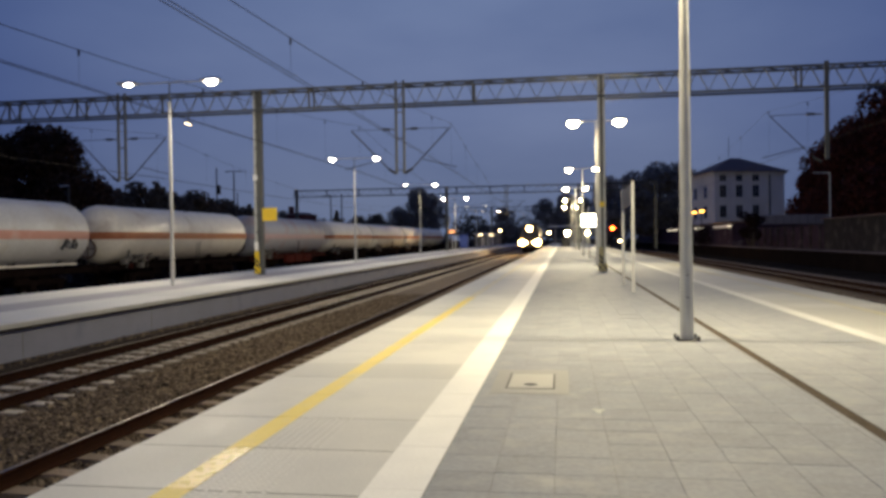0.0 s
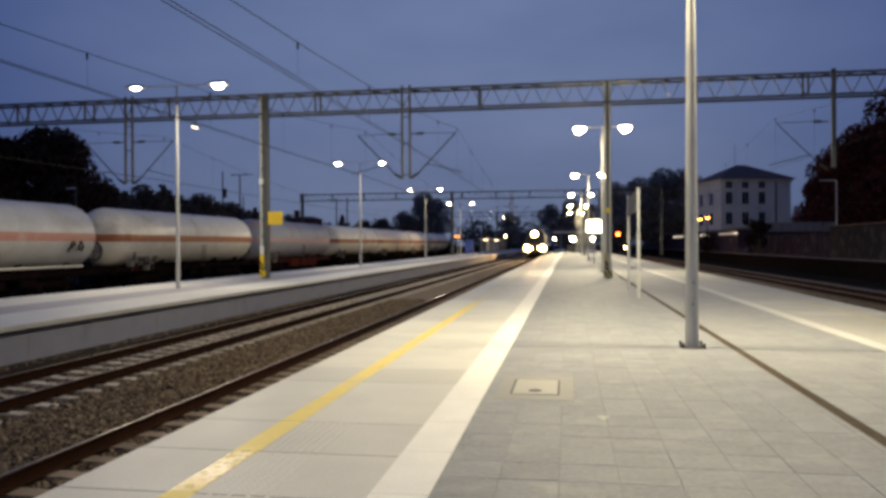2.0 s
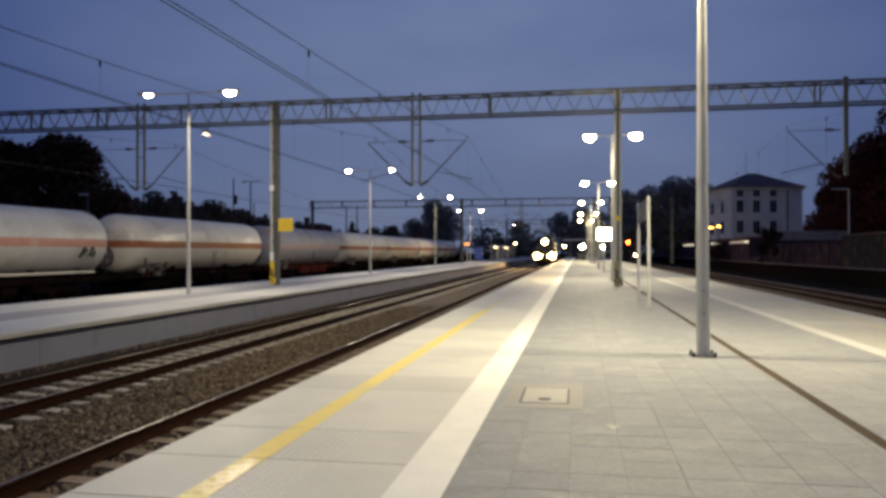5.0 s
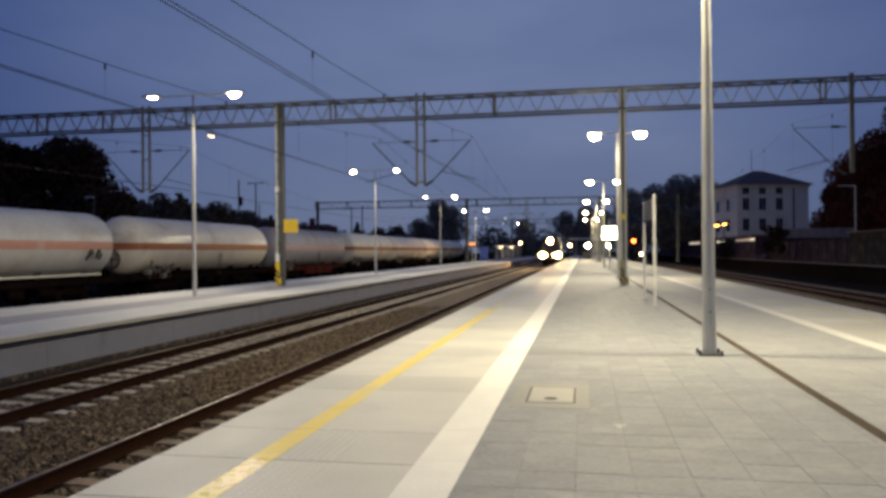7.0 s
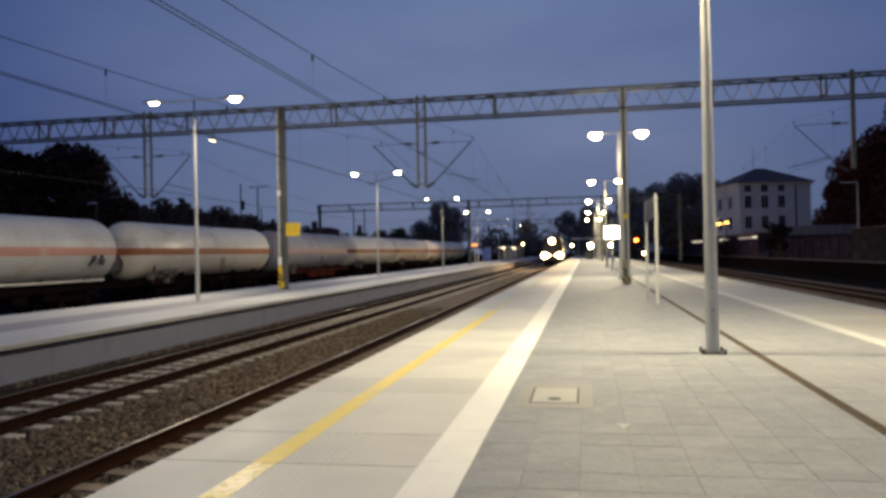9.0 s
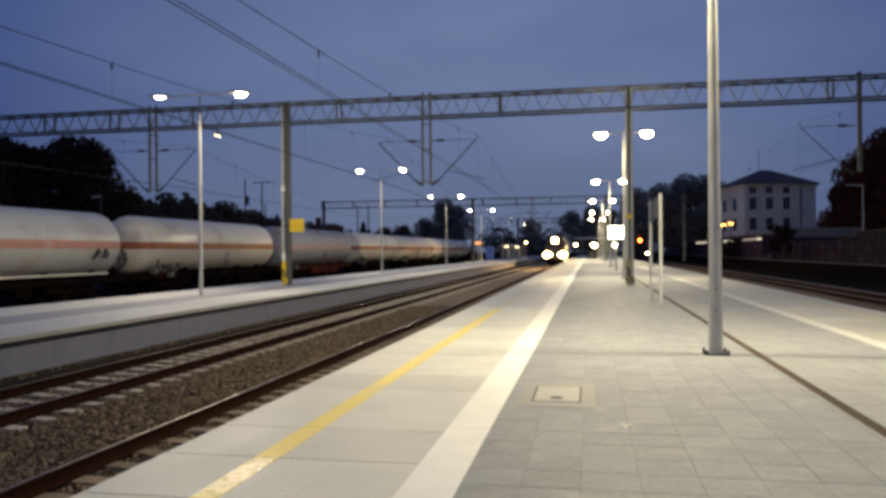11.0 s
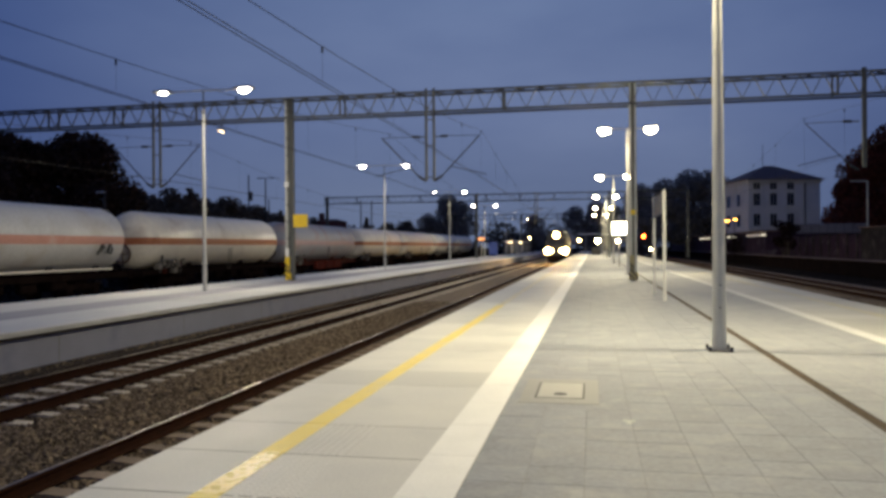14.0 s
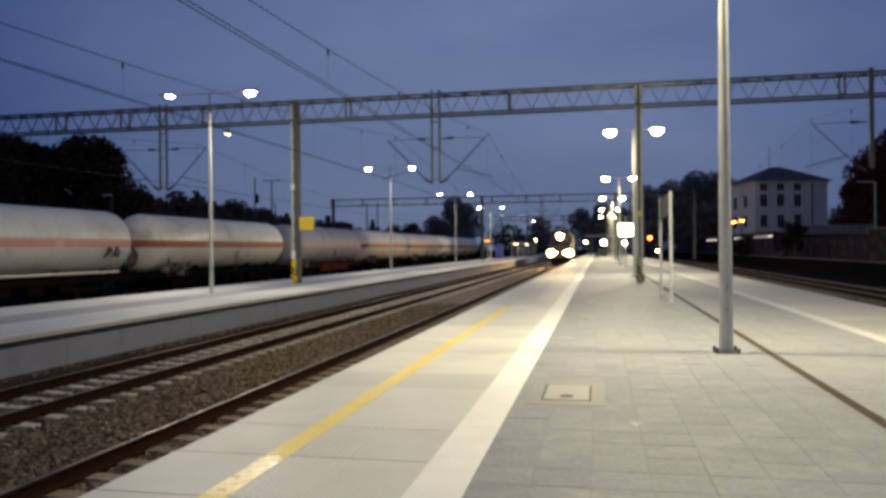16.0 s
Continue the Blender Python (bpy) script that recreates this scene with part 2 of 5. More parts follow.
M_LEAF_DARK = mat("foliage_dark", (0.040, 0.023, 0.017), 0.85, spec=0.1, vary=0.25, scale=0.6, fine=4, bump=0.0, piece=0.9, island=True)
M_LEAF = mat("foliage", (0.12, 0.10, 0.08), 0.85, spec=0.1, vary=0.25, scale=0.6, fine=4, bump=0.0, piece=0.9, island=True)
M_LEAF_RED = mat("foliage_autumn", (0.075, 0.022, 0.017), 0.85, spec=0.1, vary=0.25, scale=0.6, fine=4, bump=0.0, piece=0.9, island=True)
# distance haze is put into this pale grey leaf colour
M_LEAF_GREY = mat("foliage_hazed", (0.29, 0.265, 0.25), 0.9, spec=0.1, vary=0.25, scale=0.6, fine=4, bump=0.0, piece=0.9, island=True)


def translucent(m, share):
    """Thin leaves let part of the light through."""
    n, l = m.node_tree.nodes, m.node_tree.links
    b = n["Principled BSDF"]
    tr = n.new("ShaderNodeBsdfTranslucent")
    mx = n.new("ShaderNodeMixShader")
    mx.inputs[0].default_value = share
    l.new(b.inputs["Base Color"].links[0].from_socket, tr.inputs["Color"])
    l.new(b.outputs[0], mx.inputs[1])
    l.new(tr.outputs[0], mx.inputs[2])
    l.new(mx.outputs[0], n["Material Output"].inputs["Surface"])


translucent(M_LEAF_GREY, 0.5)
translucent(M_LEAF, 0.4)
M_PLASTER = mat("pale_plaster", (0.63, 0.61, 0.59), 0.9, vary=0.07, scale=0.5, fine=8, bump=0.1, stain=(0.46, 0.44, 0.43), stain_at=0.55, stain_scale=0.3)
M_ROOF = mat("roof_tile", (0.13, 0.082, 0.075), 0.85, vary=0.2, scale=1.5, fine=15, bump=0.4)
M_BRICK_DARK = mat("sooty_red_brick", (0.11, 0.05, 0.05), 0.9, spec=0.1, vary=0.25, scale=1.5, fine=14, bump=0.3)
M_GLASS_DARK = mat("dark_window", (0.02, 0.022, 0.03), 0.12, vary=0.1, bump=0.0)
M_ZINC = mat("zinc_sheet_roof", (0.17, 0.155, 0.17), 0.6, vary=0.15, scale=1.0, fine=9, bump=0.1)
M_YELLOW_THIN = mat("thin_yellow_paint", (0.48, 0.44, 0.29), 0.55, vary=0.1, stain=(0.44, 0.43, 0.38), stain_at=0.5)
M_YELLOW_FADED = mat("faded_yellow_paint", (0.60, 0.54, 0.36), 0.4, vary=0.1, stain=(0.62, 0.61, 0.56), stain_at=0.5)
M_WALL = mat("old_wall", (0.036, 0.022, 0.038), 0.95, spec=0.1, vary=0.3, scale=0.9, fine=9, bump=0.4, stain=(0.125, 0.105, 0.125), stain_at=0.57, stain_scale=0.75)
M_WALL_PALE = mat("pale_shed_wall", (0.030, 0.028, 0.028), 0.95, spec=0.1, vary=0.3, scale=0.8, fine=12, bump=0.3, stain=(0.09, 0.076, 0.074), stain_at=0.5, stain_scale=0.9)
M_SOOT_WALL = mat("sooty_old_concrete", (0.012, 0.009, 0.009), 0.95, spec=0.0, vary=0.25, scale=0.9, fine=12, bump=0.4)
M_SOOT_EDGE = mat("sooty_edge_stone", (0.17, 0.14, 0.15), 0.9, spec=0.1, vary=0.25, scale=1.0)
M_VALVE = mat("pale_grey_fittings", (0.12, 0.11, 0.098), 0.8, vary=0.25, scale=4)
M_WHEEL = mat("rusty_hand_wheel", (0.075, 0.048, 0.038), 0.9, vary=0.2)
M_BUSH = mat("bush_leaves", (0.020, 0.011, 0.010), 0.9, spec=0.05, vary=0.25, scale=0.6, fine=4, bump=0.0, piece=0.9, island=True)
M_NAME_BOARD = mat("blue_grey_board", (0.038, 0.052, 0.095), 0.7, vary=0.06)
M_YELLOW_WORN = mat("worn_yellow", (0.33, 0.29, 0.15), 0.6, vary=0.2, scale=6)
M_SIGN_BLUE = mat("dark_blue_board", (0.025, 0.032, 0.06), 0.9, spec=0.05, vary=0.05)
M_BLUE = mat("blue_panel", (0.05, 0.10, 0.40), 0.4, vary=0.05)
M_LOCO = mat("dark_loco_paint", (0.016, 0.015, 0.018), 0.5, vary=0.1, coat=0.3)
M_LENS = glow("lamp_lens", (1.0, 0.84, 0.45), 110.0)
M_LENS_COOL = glow("lamp_lens_white", (1.0, 0.92, 0.72), 80.0)
M_LENS_DIM = glow("lamp_lens_dim", (1.0, 0.94, 0.78), 3.0)
M_HEADLIGHT = glow("headlight", (1.0, 0.60, 0.22), 3600.0)
# emission that stands for the glare around the headlights
M_HEADLIGHT_GLARE = glow("headlight_glare", (1.0, 0.54, 0.17), 55.0)
M_RED_LAMP = glow("red_signal", (1.0, 0.06, 0.008), 70.0)
M_AMBER = glow("amber_lamp", (1.0, 0.45, 0.07), 12.0)
M_WARM = glow("warm_lamp", (1.0, 0.72, 0.35), 30.0)
M_DIM_WARM = glow("dim_warm_lamp", (1.0, 0.78, 0.45), 7.0)
M_SCREEN = glow("lit_screen", (1.0, 0.93, 0.72), 14.0)
M_AMBER_TEXT = glow("amber_display", (1.0, 0.35, 0.05), 2.2)
M_CAR_LIGHT = glow("window_warm", (1.0, 0.88, 0.66), 0.75)
M_CAR_DIM = glow("window_dim", (1.0, 0.84, 0.74), 0.16)
M_CAR_RED = glow("window_pink", (1.0, 0.5, 0.5), 0.4)


# ---------------------------------------------------------------- mesh helpers
def box(bm, x0, x1, y0, y1, z0, z1, bevel=0.0):
    made = bmesh.ops.create_cube(bm, size=1.0, matrix=Matrix.LocRotScale(((x0 + x1) / 2, (y0 + y1) / 2, (z0 + z1) / 2), None, (x1 - x0, y1 - y0, z1 - z0)))
    if bevel:
        edges = list({e for v in made["verts"] for e in v.link_edges})
        bmesh.ops.bevel(bm, geom=edges, offset=bevel, segments=1, affect="EDGES")
    return bm


def bar(bm, a, b, w, d=None):
    """A rectangular bar from a to b."""
    a, b = Vector(a), Vector(b)
    q = (b - a).to_track_quat("Z", "Y")
    bmesh.ops.create_cube(bm, size=1.0, matrix=Matrix.LocRotScale((a + b) / 2, q, (w, d or w, (b - a).length)))
    return bm


def rod(bm, a, b, r0, r1=None, seg=8):
    """A round rod, tapered from r0 at a to r1 at b."""
    a, b = Vector(a), Vector(b)
    q = (b - a).to_track_quat("Z", "Y")
    bmesh.ops.create_cone(bm, cap_ends=True, segments=seg, radius1=r0, radius2=r0 if r1 is None else r1, depth=(b - a).length,
                          matrix=Matrix.LocRotScale((a + b) / 2, q, None))
    return bm


def mesh_of(bm, material, smooth=False):
    me = bpy.data.meshes.new("mesh")
    bm.to_mesh(me)
    bm.free()
    me.materials.append(material)
    if smooth:
        me.shade_smooth()
        me.set_sharp_from_angle(angle=radians(38))
    return me


def raw_mesh(verts, faces, material):
    me = bpy.data.meshes.new("mesh")
    me.from_pydata(verts, [], faces)
    me.materials.append(material)
    return me


def part(name, bm, material, parent, label="", smooth=False):
    """One mesh object under a thing or part; bm is a bmesh or a mesh."""
    me = bm if isinstance(bm, bpy.types.Mesh) else mesh_of(bm, material, smooth)
    ob = new(name, me)
    ob.parent = parent
    return tagged(ob, label)


def whole(name, bm, material, label, category, kind="", group="", smooth=False):
    me = bm if isinstance(bm, bpy.types.Mesh) else mesh_of(bm, material, smooth)
    return tagged(new(name, me), label, category, group, kind)


def thing(name, label, category, at=None, group="", kind=""):
    ob = new(name)
    if at is not None:
        ob.matrix_basis = at
    return tagged(ob, label, category, group, kind)


B = bmesh.new

# ---------------------------------------------------------------- ground and ballast
bm = B()
box(bm, -1500, 1500, -1500, 1500, -1.6, -1.25)
whole("ground", bm, M_GROUND, "dark bare ground of the railway yard", "ground", kind="structure")


def ballast_bed(x0, x1, y0, y1, top):
    bm = B()
    n = int((y1 - y0) / 1.0)
    prof = [(x0 - 0.35, -1.3), (x0, top - 0.02), (x0 + 0.5, top), (x1 - 0.5, top), (x1, top - 0.02), (x1 + 0.35, -1.3)]
    rows = []
    for i in range(n + 1):
        y = y0 + (y1 - y0) * i / n
        rows.append([bm.verts.new((x, y, z + (noise.noise((x * 1.3, y * 0.6, 0)) * 0.02 if z > -1.2 else 0))) for x, z in prof])
    for a, b in zip(rows, rows[1:]):
        for j in range(len(prof) - 1):
            bm.faces.new((a[j], a[j + 1], b[j + 1], b[j]))
    bmesh.ops.recalc_face_normals(bm, faces=bm.faces)
    return bm


whole("ballast_bed", ballast_bed(-10.62, -3.3, -24, 260, BALLAST - 0.03), M_BALLAST, "brown-grey crushed stone ballast between the platforms", "ballast", kind="structure")
whole("ballast_bed", ballast_bed(-26.0, -17.1, -24, 260, BALLAST - 0.05), M_BALLAST, "dark ballast under the goods sidings", "ballast", kind="structure")
whole("ballast_bed", ballast_bed(7.15, 16.2, -24, 260, BALLAST - 0.02), M_BALLAST, "dark ballast beside the outer platform edge", "ballast", kind="structure")


def stones(name, x0, x1, y0, y1, count, size, top, seed, label, power=1.0):
    """Loose crushed stones, one joined object."""
    rng = np.random.default_rng(seed)
    base = np.array([(-1, -1, -1), (1, -1, -1), (1, 1, -1), (-1, 1, -1), (-1, -1, 1), (1, -1, 1), (1, 1, 1), (-1, 1, 1)], float) * 0.5
    quad = np.array([(0, 3, 2, 1), (4, 5, 6, 7), (0, 1, 5, 4), (1, 2, 6, 5), (2, 3, 7, 6), (3, 0, 4, 7)])
    v = base[None] * rng.uniform(0.6, 1.25, (count, 8, 1)) * rng.uniform(0.6, 1.0, (count, 1, 3))
    ang = rng.uniform(0, 6.28, (count, 2))
    c, s = np.cos(ang[:, 0])[:, None], np.sin(ang[:, 0])[:, None]
    x, y, z = v[..., 0] * c - v[..., 1] * s, v[..., 0] * s + v[..., 1] * c, v[..., 2]
    c, s = np.cos(ang[:, 1])[:, None], np.sin(ang[:, 1])[:, None]
    y, z = y * c - z * s, y * s + z * c
    k = rng.uniform(0.6, 1.3, (count, 1)) * size
    px = rng.uniform(x0, x1, (count, 1))
    py = y0 + (y1 - y0) * rng.uniform(0, 1, (count, 1)) ** power
    pz = top + rng.uniform(-0.012, 0.016, (count, 1))
    verts = np.stack([x * k + px, y * k + py, z * k + pz], -1).reshape(-1, 3)
    faces = (quad[None] + 8 * np.arange(count)[:, None, None]).reshape(-1, 4)
    whole(name, raw_mesh(verts.tolist(), faces.tolist(), M_STONE), M_STONE, label, "ballast stones", kind="stuff")


stones("ballast_stones", -7.86, -5.70, 5.0, 34.0, 30000, 0.062, BALLAST + 0.02, 1, "loose brown and grey crushed stones between the tracks", 1.5)
stones("ballast_stones", -4.10, -3.40, 4.0, 30.0, 15000, 0.05, BALLAST + 0.006, 7, "loose brown stones under the platform edge", 1.5)
stones("ballast_stones", -5.60, -4.20, 4.5, 30.0, 14000, 0.045, BALLAST - 0.022, 2, "loose crushed stones beside the platform foot", 1.4)
stones("ballast_stones", -10.2, -7.9, 8.0, 34.0, 12000, 0.06, BALLAST - 0.03, 3, "loose crushed stones between concrete sleepers", 1.4)
stones("ballast_stones", 7.4, 11.5, 12.0, 40.0, 6000, 0.065, BALLAST + 0.0, 4, "loose dark stones on the outer track", 1.3)


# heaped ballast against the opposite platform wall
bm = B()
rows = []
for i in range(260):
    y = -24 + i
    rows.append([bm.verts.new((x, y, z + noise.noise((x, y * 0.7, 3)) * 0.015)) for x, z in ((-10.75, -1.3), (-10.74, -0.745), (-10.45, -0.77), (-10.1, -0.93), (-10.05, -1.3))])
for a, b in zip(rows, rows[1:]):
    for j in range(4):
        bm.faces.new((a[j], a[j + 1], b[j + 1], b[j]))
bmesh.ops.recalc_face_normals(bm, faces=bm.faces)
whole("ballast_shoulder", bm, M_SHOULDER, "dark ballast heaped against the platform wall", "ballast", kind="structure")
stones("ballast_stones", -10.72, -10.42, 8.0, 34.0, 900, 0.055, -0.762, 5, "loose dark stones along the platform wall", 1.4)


# ---------------------------------------------------------------- tracks
def rail_mesh(y0, y1):
    prof = [(-0.075, -0.172), (0.075, -0.172), (0.075, -0.160), (0.012, -0.140), (0.010, -0.050), (0.036, -0.036), (0.036, -0.006), (0.028, -0.001),
            (-0.028, -0.001), (-0.036, -0.006), (-0.036, -0.036), (-0.010, -0.050), (-0.012, -0.140), (-0.075, -0.160)]
    bm = B()
    a = [bm.verts.new((x, y0, z)) for x, z in prof]
    b = [bm.verts.new((x, y1, z)) for x, z in prof]
    k = len(prof)
    for i in range(k):
        bm.faces.new((a[i], a[(i + 1) % k], b[(i + 1) % k], b[i]))
    bm.faces.new(a[::-1])
    bm.faces.new(b)
    bmesh.ops.recalc_face_normals(bm, faces=bm.faces)
    return mesh_of(bm, M_RAIL)


def sleeper_mesh(material):
    """Concrete sleeper, raised rail seats, lower middle."""
    prof = [(-1.30, -0.02), (-1.05, 0.0), (-0.50, 0.0), (-0.25, -0.02), (0.25, -0.02), (0.50, 0.0), (1.05, 0.0), (1.30, -0.02)]
    bm = B()
    rings = []
    for x, z in prof:
        rings.append([bm.verts.new((x, -0.14, z - 0.2)), bm.verts.new((x, -0.115, z)), bm.verts.new((x, 0.115, z)), bm.verts.new((x, 0.14, z - 0.2))])
    for a, b in zip(rings, rings[1:]):
        for i in range(4):
            bm.faces.new((a[i], a[(i + 1) % 4], b[(i + 1) % 4], b[i]))
    bm.faces.new(rings[0])
    bm.faces.new(rings[-1][::-1])
    bmesh.ops.recalc_face_normals(bm, faces=bm.faces)
    return mesh_of(bm, material)


def clip_mesh():
    bm = B()
    for x in (-0.752, 0.752):
        for s in (-1, 1):
            box(bm, x + s * 0.10 - 0.035, x + s * 0.10 + 0.035, -0.05, 0.05, 0.0, 0.035, 0.008)
    return mesh_of(bm, M_RAIL)


RAIL = rail_mesh(-24, 260)
HEAD = mesh_of(box(B(), -0.02, 0.02, -24, 260, -0.004, 0.002), M_RAIL_TOP)
SLEEPER = sleeper_mesh(M_SLEEPER)
SLEEPER_DIRTY = sleeper_mesh(M_SLEEPER_DIRTY)
SLEEPER_TAN = sleeper_mesh(M_SLEEPER_TAN)
CLIPS = clip_mesh()


def railway_track(x, y0, y1, label, rail_top=RAIL_TOP, drop=0.0, sleeper=None):
    t = thing("railway_track", label, "railway track", pose(x, 0, rail_top), group="railway tracks", kind="structure")
    for s in (-0.752, 0.752):
        r = part("rail", RAIL, None, t, "rusty steel rail")
        r.location.x = s
        h = part("rail_head", HEAD, None, r, "polished running surface")
    for i in range(int((y1 - y0) / 0.6)):
        o = part("sleeper", sleeper or (SLEEPER_DIRTY if drop else SLEEPER), None, t)
        o.location = (random.uniform(-0.02, 0.02), y0 + i * 0.6, -0.172 - drop)
        o.rotation_euler.z = random.uniform(-0.012, 0.012)
        if y0 + i * 0.6 < 26 and not drop:
            part("rail_clips", CLIPS, None, o)
    return t


def more_sleepers(track, y0, y1, drop=0.0):
    """The sleepers out of sight or far along a track, joined."""
    src = SLEEPER_DIRTY if drop else SLEEPER
    pts = [tuple(v.co) for v in src.vertices]
    polys = [tuple(p.vertices) for p in src.polygons]
    verts, faces = [], []
    y = y0
    while y < y1:
        k = len(verts)
        verts += [(a, b + y, c - 0.172 - drop) for a, b, c in pts]
        faces += [tuple(i + k for i in f) for f in polys]
        y += 0.6
    part("sleepers", raw_mesh(verts, faces, M_SLEEPER_DIRTY if drop else M_SLEEPER), None, track)["kind"] = "stuff"


t = railway_track(TRACKS[1], 4.3, 150, "rusty railway track on pale concrete sleepers")
more_sleepers(t, -23.3, 3.8, 0)
more_sleepers(t, 150.1, 259, 0)
t = railway_track(TRACKS[0], 4.0, 70, "railway track with grubby sleepers half sunk in ballast", drop=0.003, sleeper=SLEEPER_TAN)
more_sleepers(t, -23.6, 3.5, 0.014)
more_sleepers(t, 70, 259, 0.014)
t = railway_track(TRACKS[2], 20, 26, "dark siding track behind the opposite platform", RAIL_TOP - 0.05, 0.02)
more_sleepers(t, -23.2, 19.5, 0.02)
more_sleepers(t, 26, 259, 0.02)
t = railway_track(TRACKS[3], 10, 16, "dark siding track under tank wagons", RAIL_TOP - 0.05, 0.02)
more_sleepers(t, -23, 9.5, 0.02)
more_sleepers(t, 16, 259, 0.02)
t = railway_track(TRACKS[4], 8, 90, "dark railway track along the outer platform edge", drop=0.01)
more_sleepers(t, -23.2, 7.5, 0.01)
more_sleepers(t, 90, 259, 0.01)
t = railway_track(TRACKS[5], 14, 90, "dark outermost railway track", drop=0.01)
more_sleepers(t, -23.2, 13.5, 0.01)
more_sleepers(t, 90, 259, 0.01)


# ---------------------------------------------------------------- platforms
def platform_core(name, x0, x1, y0, y1, inset, inset2, label):
    p = whole(name, box(B(), x0 + 0.12, x1 - 0.12, y0, y1, -1.35, -0.185), M_PLATFORM_WALL, label, "platform", kind="structure")
    part("ledge", box(B(), x0 + 0.30, x1 - 0.30, y0 + 0.01, y1 - 0.01, -0.184, -0.1105), M_PLATFORM_WALL, p)
    part("core", box(B(), x0 + inset, x1 - inset2, y0 + 0.02, y1 - 0.02, -0.1104, -0.0065), M_BED, p)
    return p


platform_1 = platform_core("platform_1", EDGE_L, EDGE_R, PLAT_A, PLAT_B, SLAB + 0.005, SLAB_R + 0.005, "grey concrete island platform wall and core")
platform_2 = platform_core("platform_2", FAR_L, FAR_R, PLAT_A, PLAT_B, FAR_W + 0.005, SLAB + 0.015, "bluish grey concrete wall of the opposite platform")

# upright joints of the opposite platform wall
for i in range(24):
    y = 4.2 + i * 5.0
    part("wall_joint", box(B(), FAR_R - 0.121, FAR_R - 0.117, y, y + 0.025, -1.2, -0.19), M_BED, platform_2)


def slab_mesh(w, l, chamfer=0.012, t=0.11, gap=0.004, material=M_SLAB):
    bm = box(B(), 0, w, gap, l - gap, -t, 0)
    top = [e for e in bm.edges if all(v.co.z > -0.001 for v in e.verts)]
    bmesh.ops.bevel(bm, geom=top, offset=chamfer, segments=1, affect="EDGES")
    return mesh_of(bm, material)


PITCH = 0.985
EDGE_SLAB = slab_mesh(SLAB, PITCH, 0.0015, gap=0.0006)
EDGE_SLAB_R = slab_mesh(SLAB_R, PITCH, 0.0015, gap=0.0006, material=M_SLAB_GREY)
LINE_SLAB_Y0 = 5.455 - 29 * PITCH
NEAR_SLABS = 150


def slab_rest(x, w, y0, y1, pitch):
    """The slabs farther along the edge, joined."""
    bm = B()
    y = y0
    while y < y1 - pitch:
        dz = random.uniform(-0.002, 0.001)
        box(bm, x, x + w, y + 0.001, y + pitch - 0.001, -0.11, dz)
        y += pitch
    return mesh_of(bm, M_SLAB_FAR)


for x, w, slab in ((EDGE_L, SLAB, EDGE_SLAB), (EDGE_R - SLAB_R, SLAB_R, EDGE_SLAB_R)):
    for i in range(NEAR_SLABS):
        o = part("edge_slab", slab, None, platform_1)
        o.location = (x, LINE_SLAB_Y0 + i * PITCH, random.uniform(-0.002, 0.001))
    part("edge_slabs", slab_rest(x, w, LINE_SLAB_Y0 + NEAR_SLABS * PITCH, PLAT_B, PITCH), None, platform_1)["kind"] = "stuff"
PITCH = 2.45
LINE_SLAB_Y0 = 5.455 - 12 * PITCH
FAR_SLAB = slab_mesh(SLAB + 0.01, PITCH)
for i in range(int((PLAT_B - LINE_SLAB_Y0) / PITCH)):
    o = part("edge_slab", FAR_SLAB, None, platform_2)
    o.location = (FAR_R - SLAB - 0.01, LINE_SLAB_Y0 + 1.1 + i * PITCH, random.uniform(-0.002, 0.001))
# shadow gap below the slab edge, put in as a near-black strip
part("slab_shadow_strip", box(B(), FAR_R - 0.118, FAR_R - 0.012, PLAT_A + 0.2, PLAT_B - 0.2, -0.168, -0.1125), M_SHOULDER, platform_2, "dark strip painting in the shadow under the slabs")
part("edge_face", box(B(), FAR_R + 0.0005, FAR_R + 0.007, PLAT_A + 0.2, PLAT_B - 0.2, -0.109, -0.014), M_SLAB_GREY, platform_2, "weathered grey face of the edge slabs")
FAR_BACK = slab_mesh(FAR_W, PITCH)
for i in range(int((PLAT_B - LINE_SLAB_Y0) / PITCH)):
    o = part("edge_slab", FAR_BACK, None, platform_2)
    o.location = (FAR_L, LINE_SLAB_Y0 + 0.4 + i * PITCH, random.uniform(-0.002, 0.001))
part("walkway", box(B(), FAR_L + FAR_W, FAR_R - SLAB - 0.01, PLAT_A + 0.1, PLAT_B - 0.1, -0.10, -0.002), M_FAR_WALK, platform_2, "grey paved middle of the platform")


def strip(bm, x0, x1, y0, y1, step, gap=0.006, z=0.0):
    y = y0
    while y < y1:
        box(bm, x0, x1, y + gap / 2, min(y + step, y1) - gap / 2, z - 0.05, z + 0.004)
        y += step
    return bm


WL = EDGE_L + SLAB
WR = EDGE_R - SLAB_R - LINE_R
part("white_strip", strip(B(), WL + 0.002, WL + LINE, -20, 242, 0.985), M_WHITE_LINE, platform_1, "white guiding strip")
part("white_strip", strip(B(), WR, WR + LINE_R - 0.002, -20, 242, 0.985), M_WHITE_WORN, platform_1, "white guiding strip")
for y0, y1, paint in ((-20, 4.47, M_YELLOW_LINE), (4.47, 5.455, M_YELLOW_GLOSS), (5.455, 20.23, M_YELLOW_LINE), (20.23, 242, M_YELLOW_FADED)):
    part("yellow_line", strip(B(), EDGE_L + 0.76, EDGE_L + 0.95, y0, y1, 0.985), paint, platform_1, "worn yellow safety line")
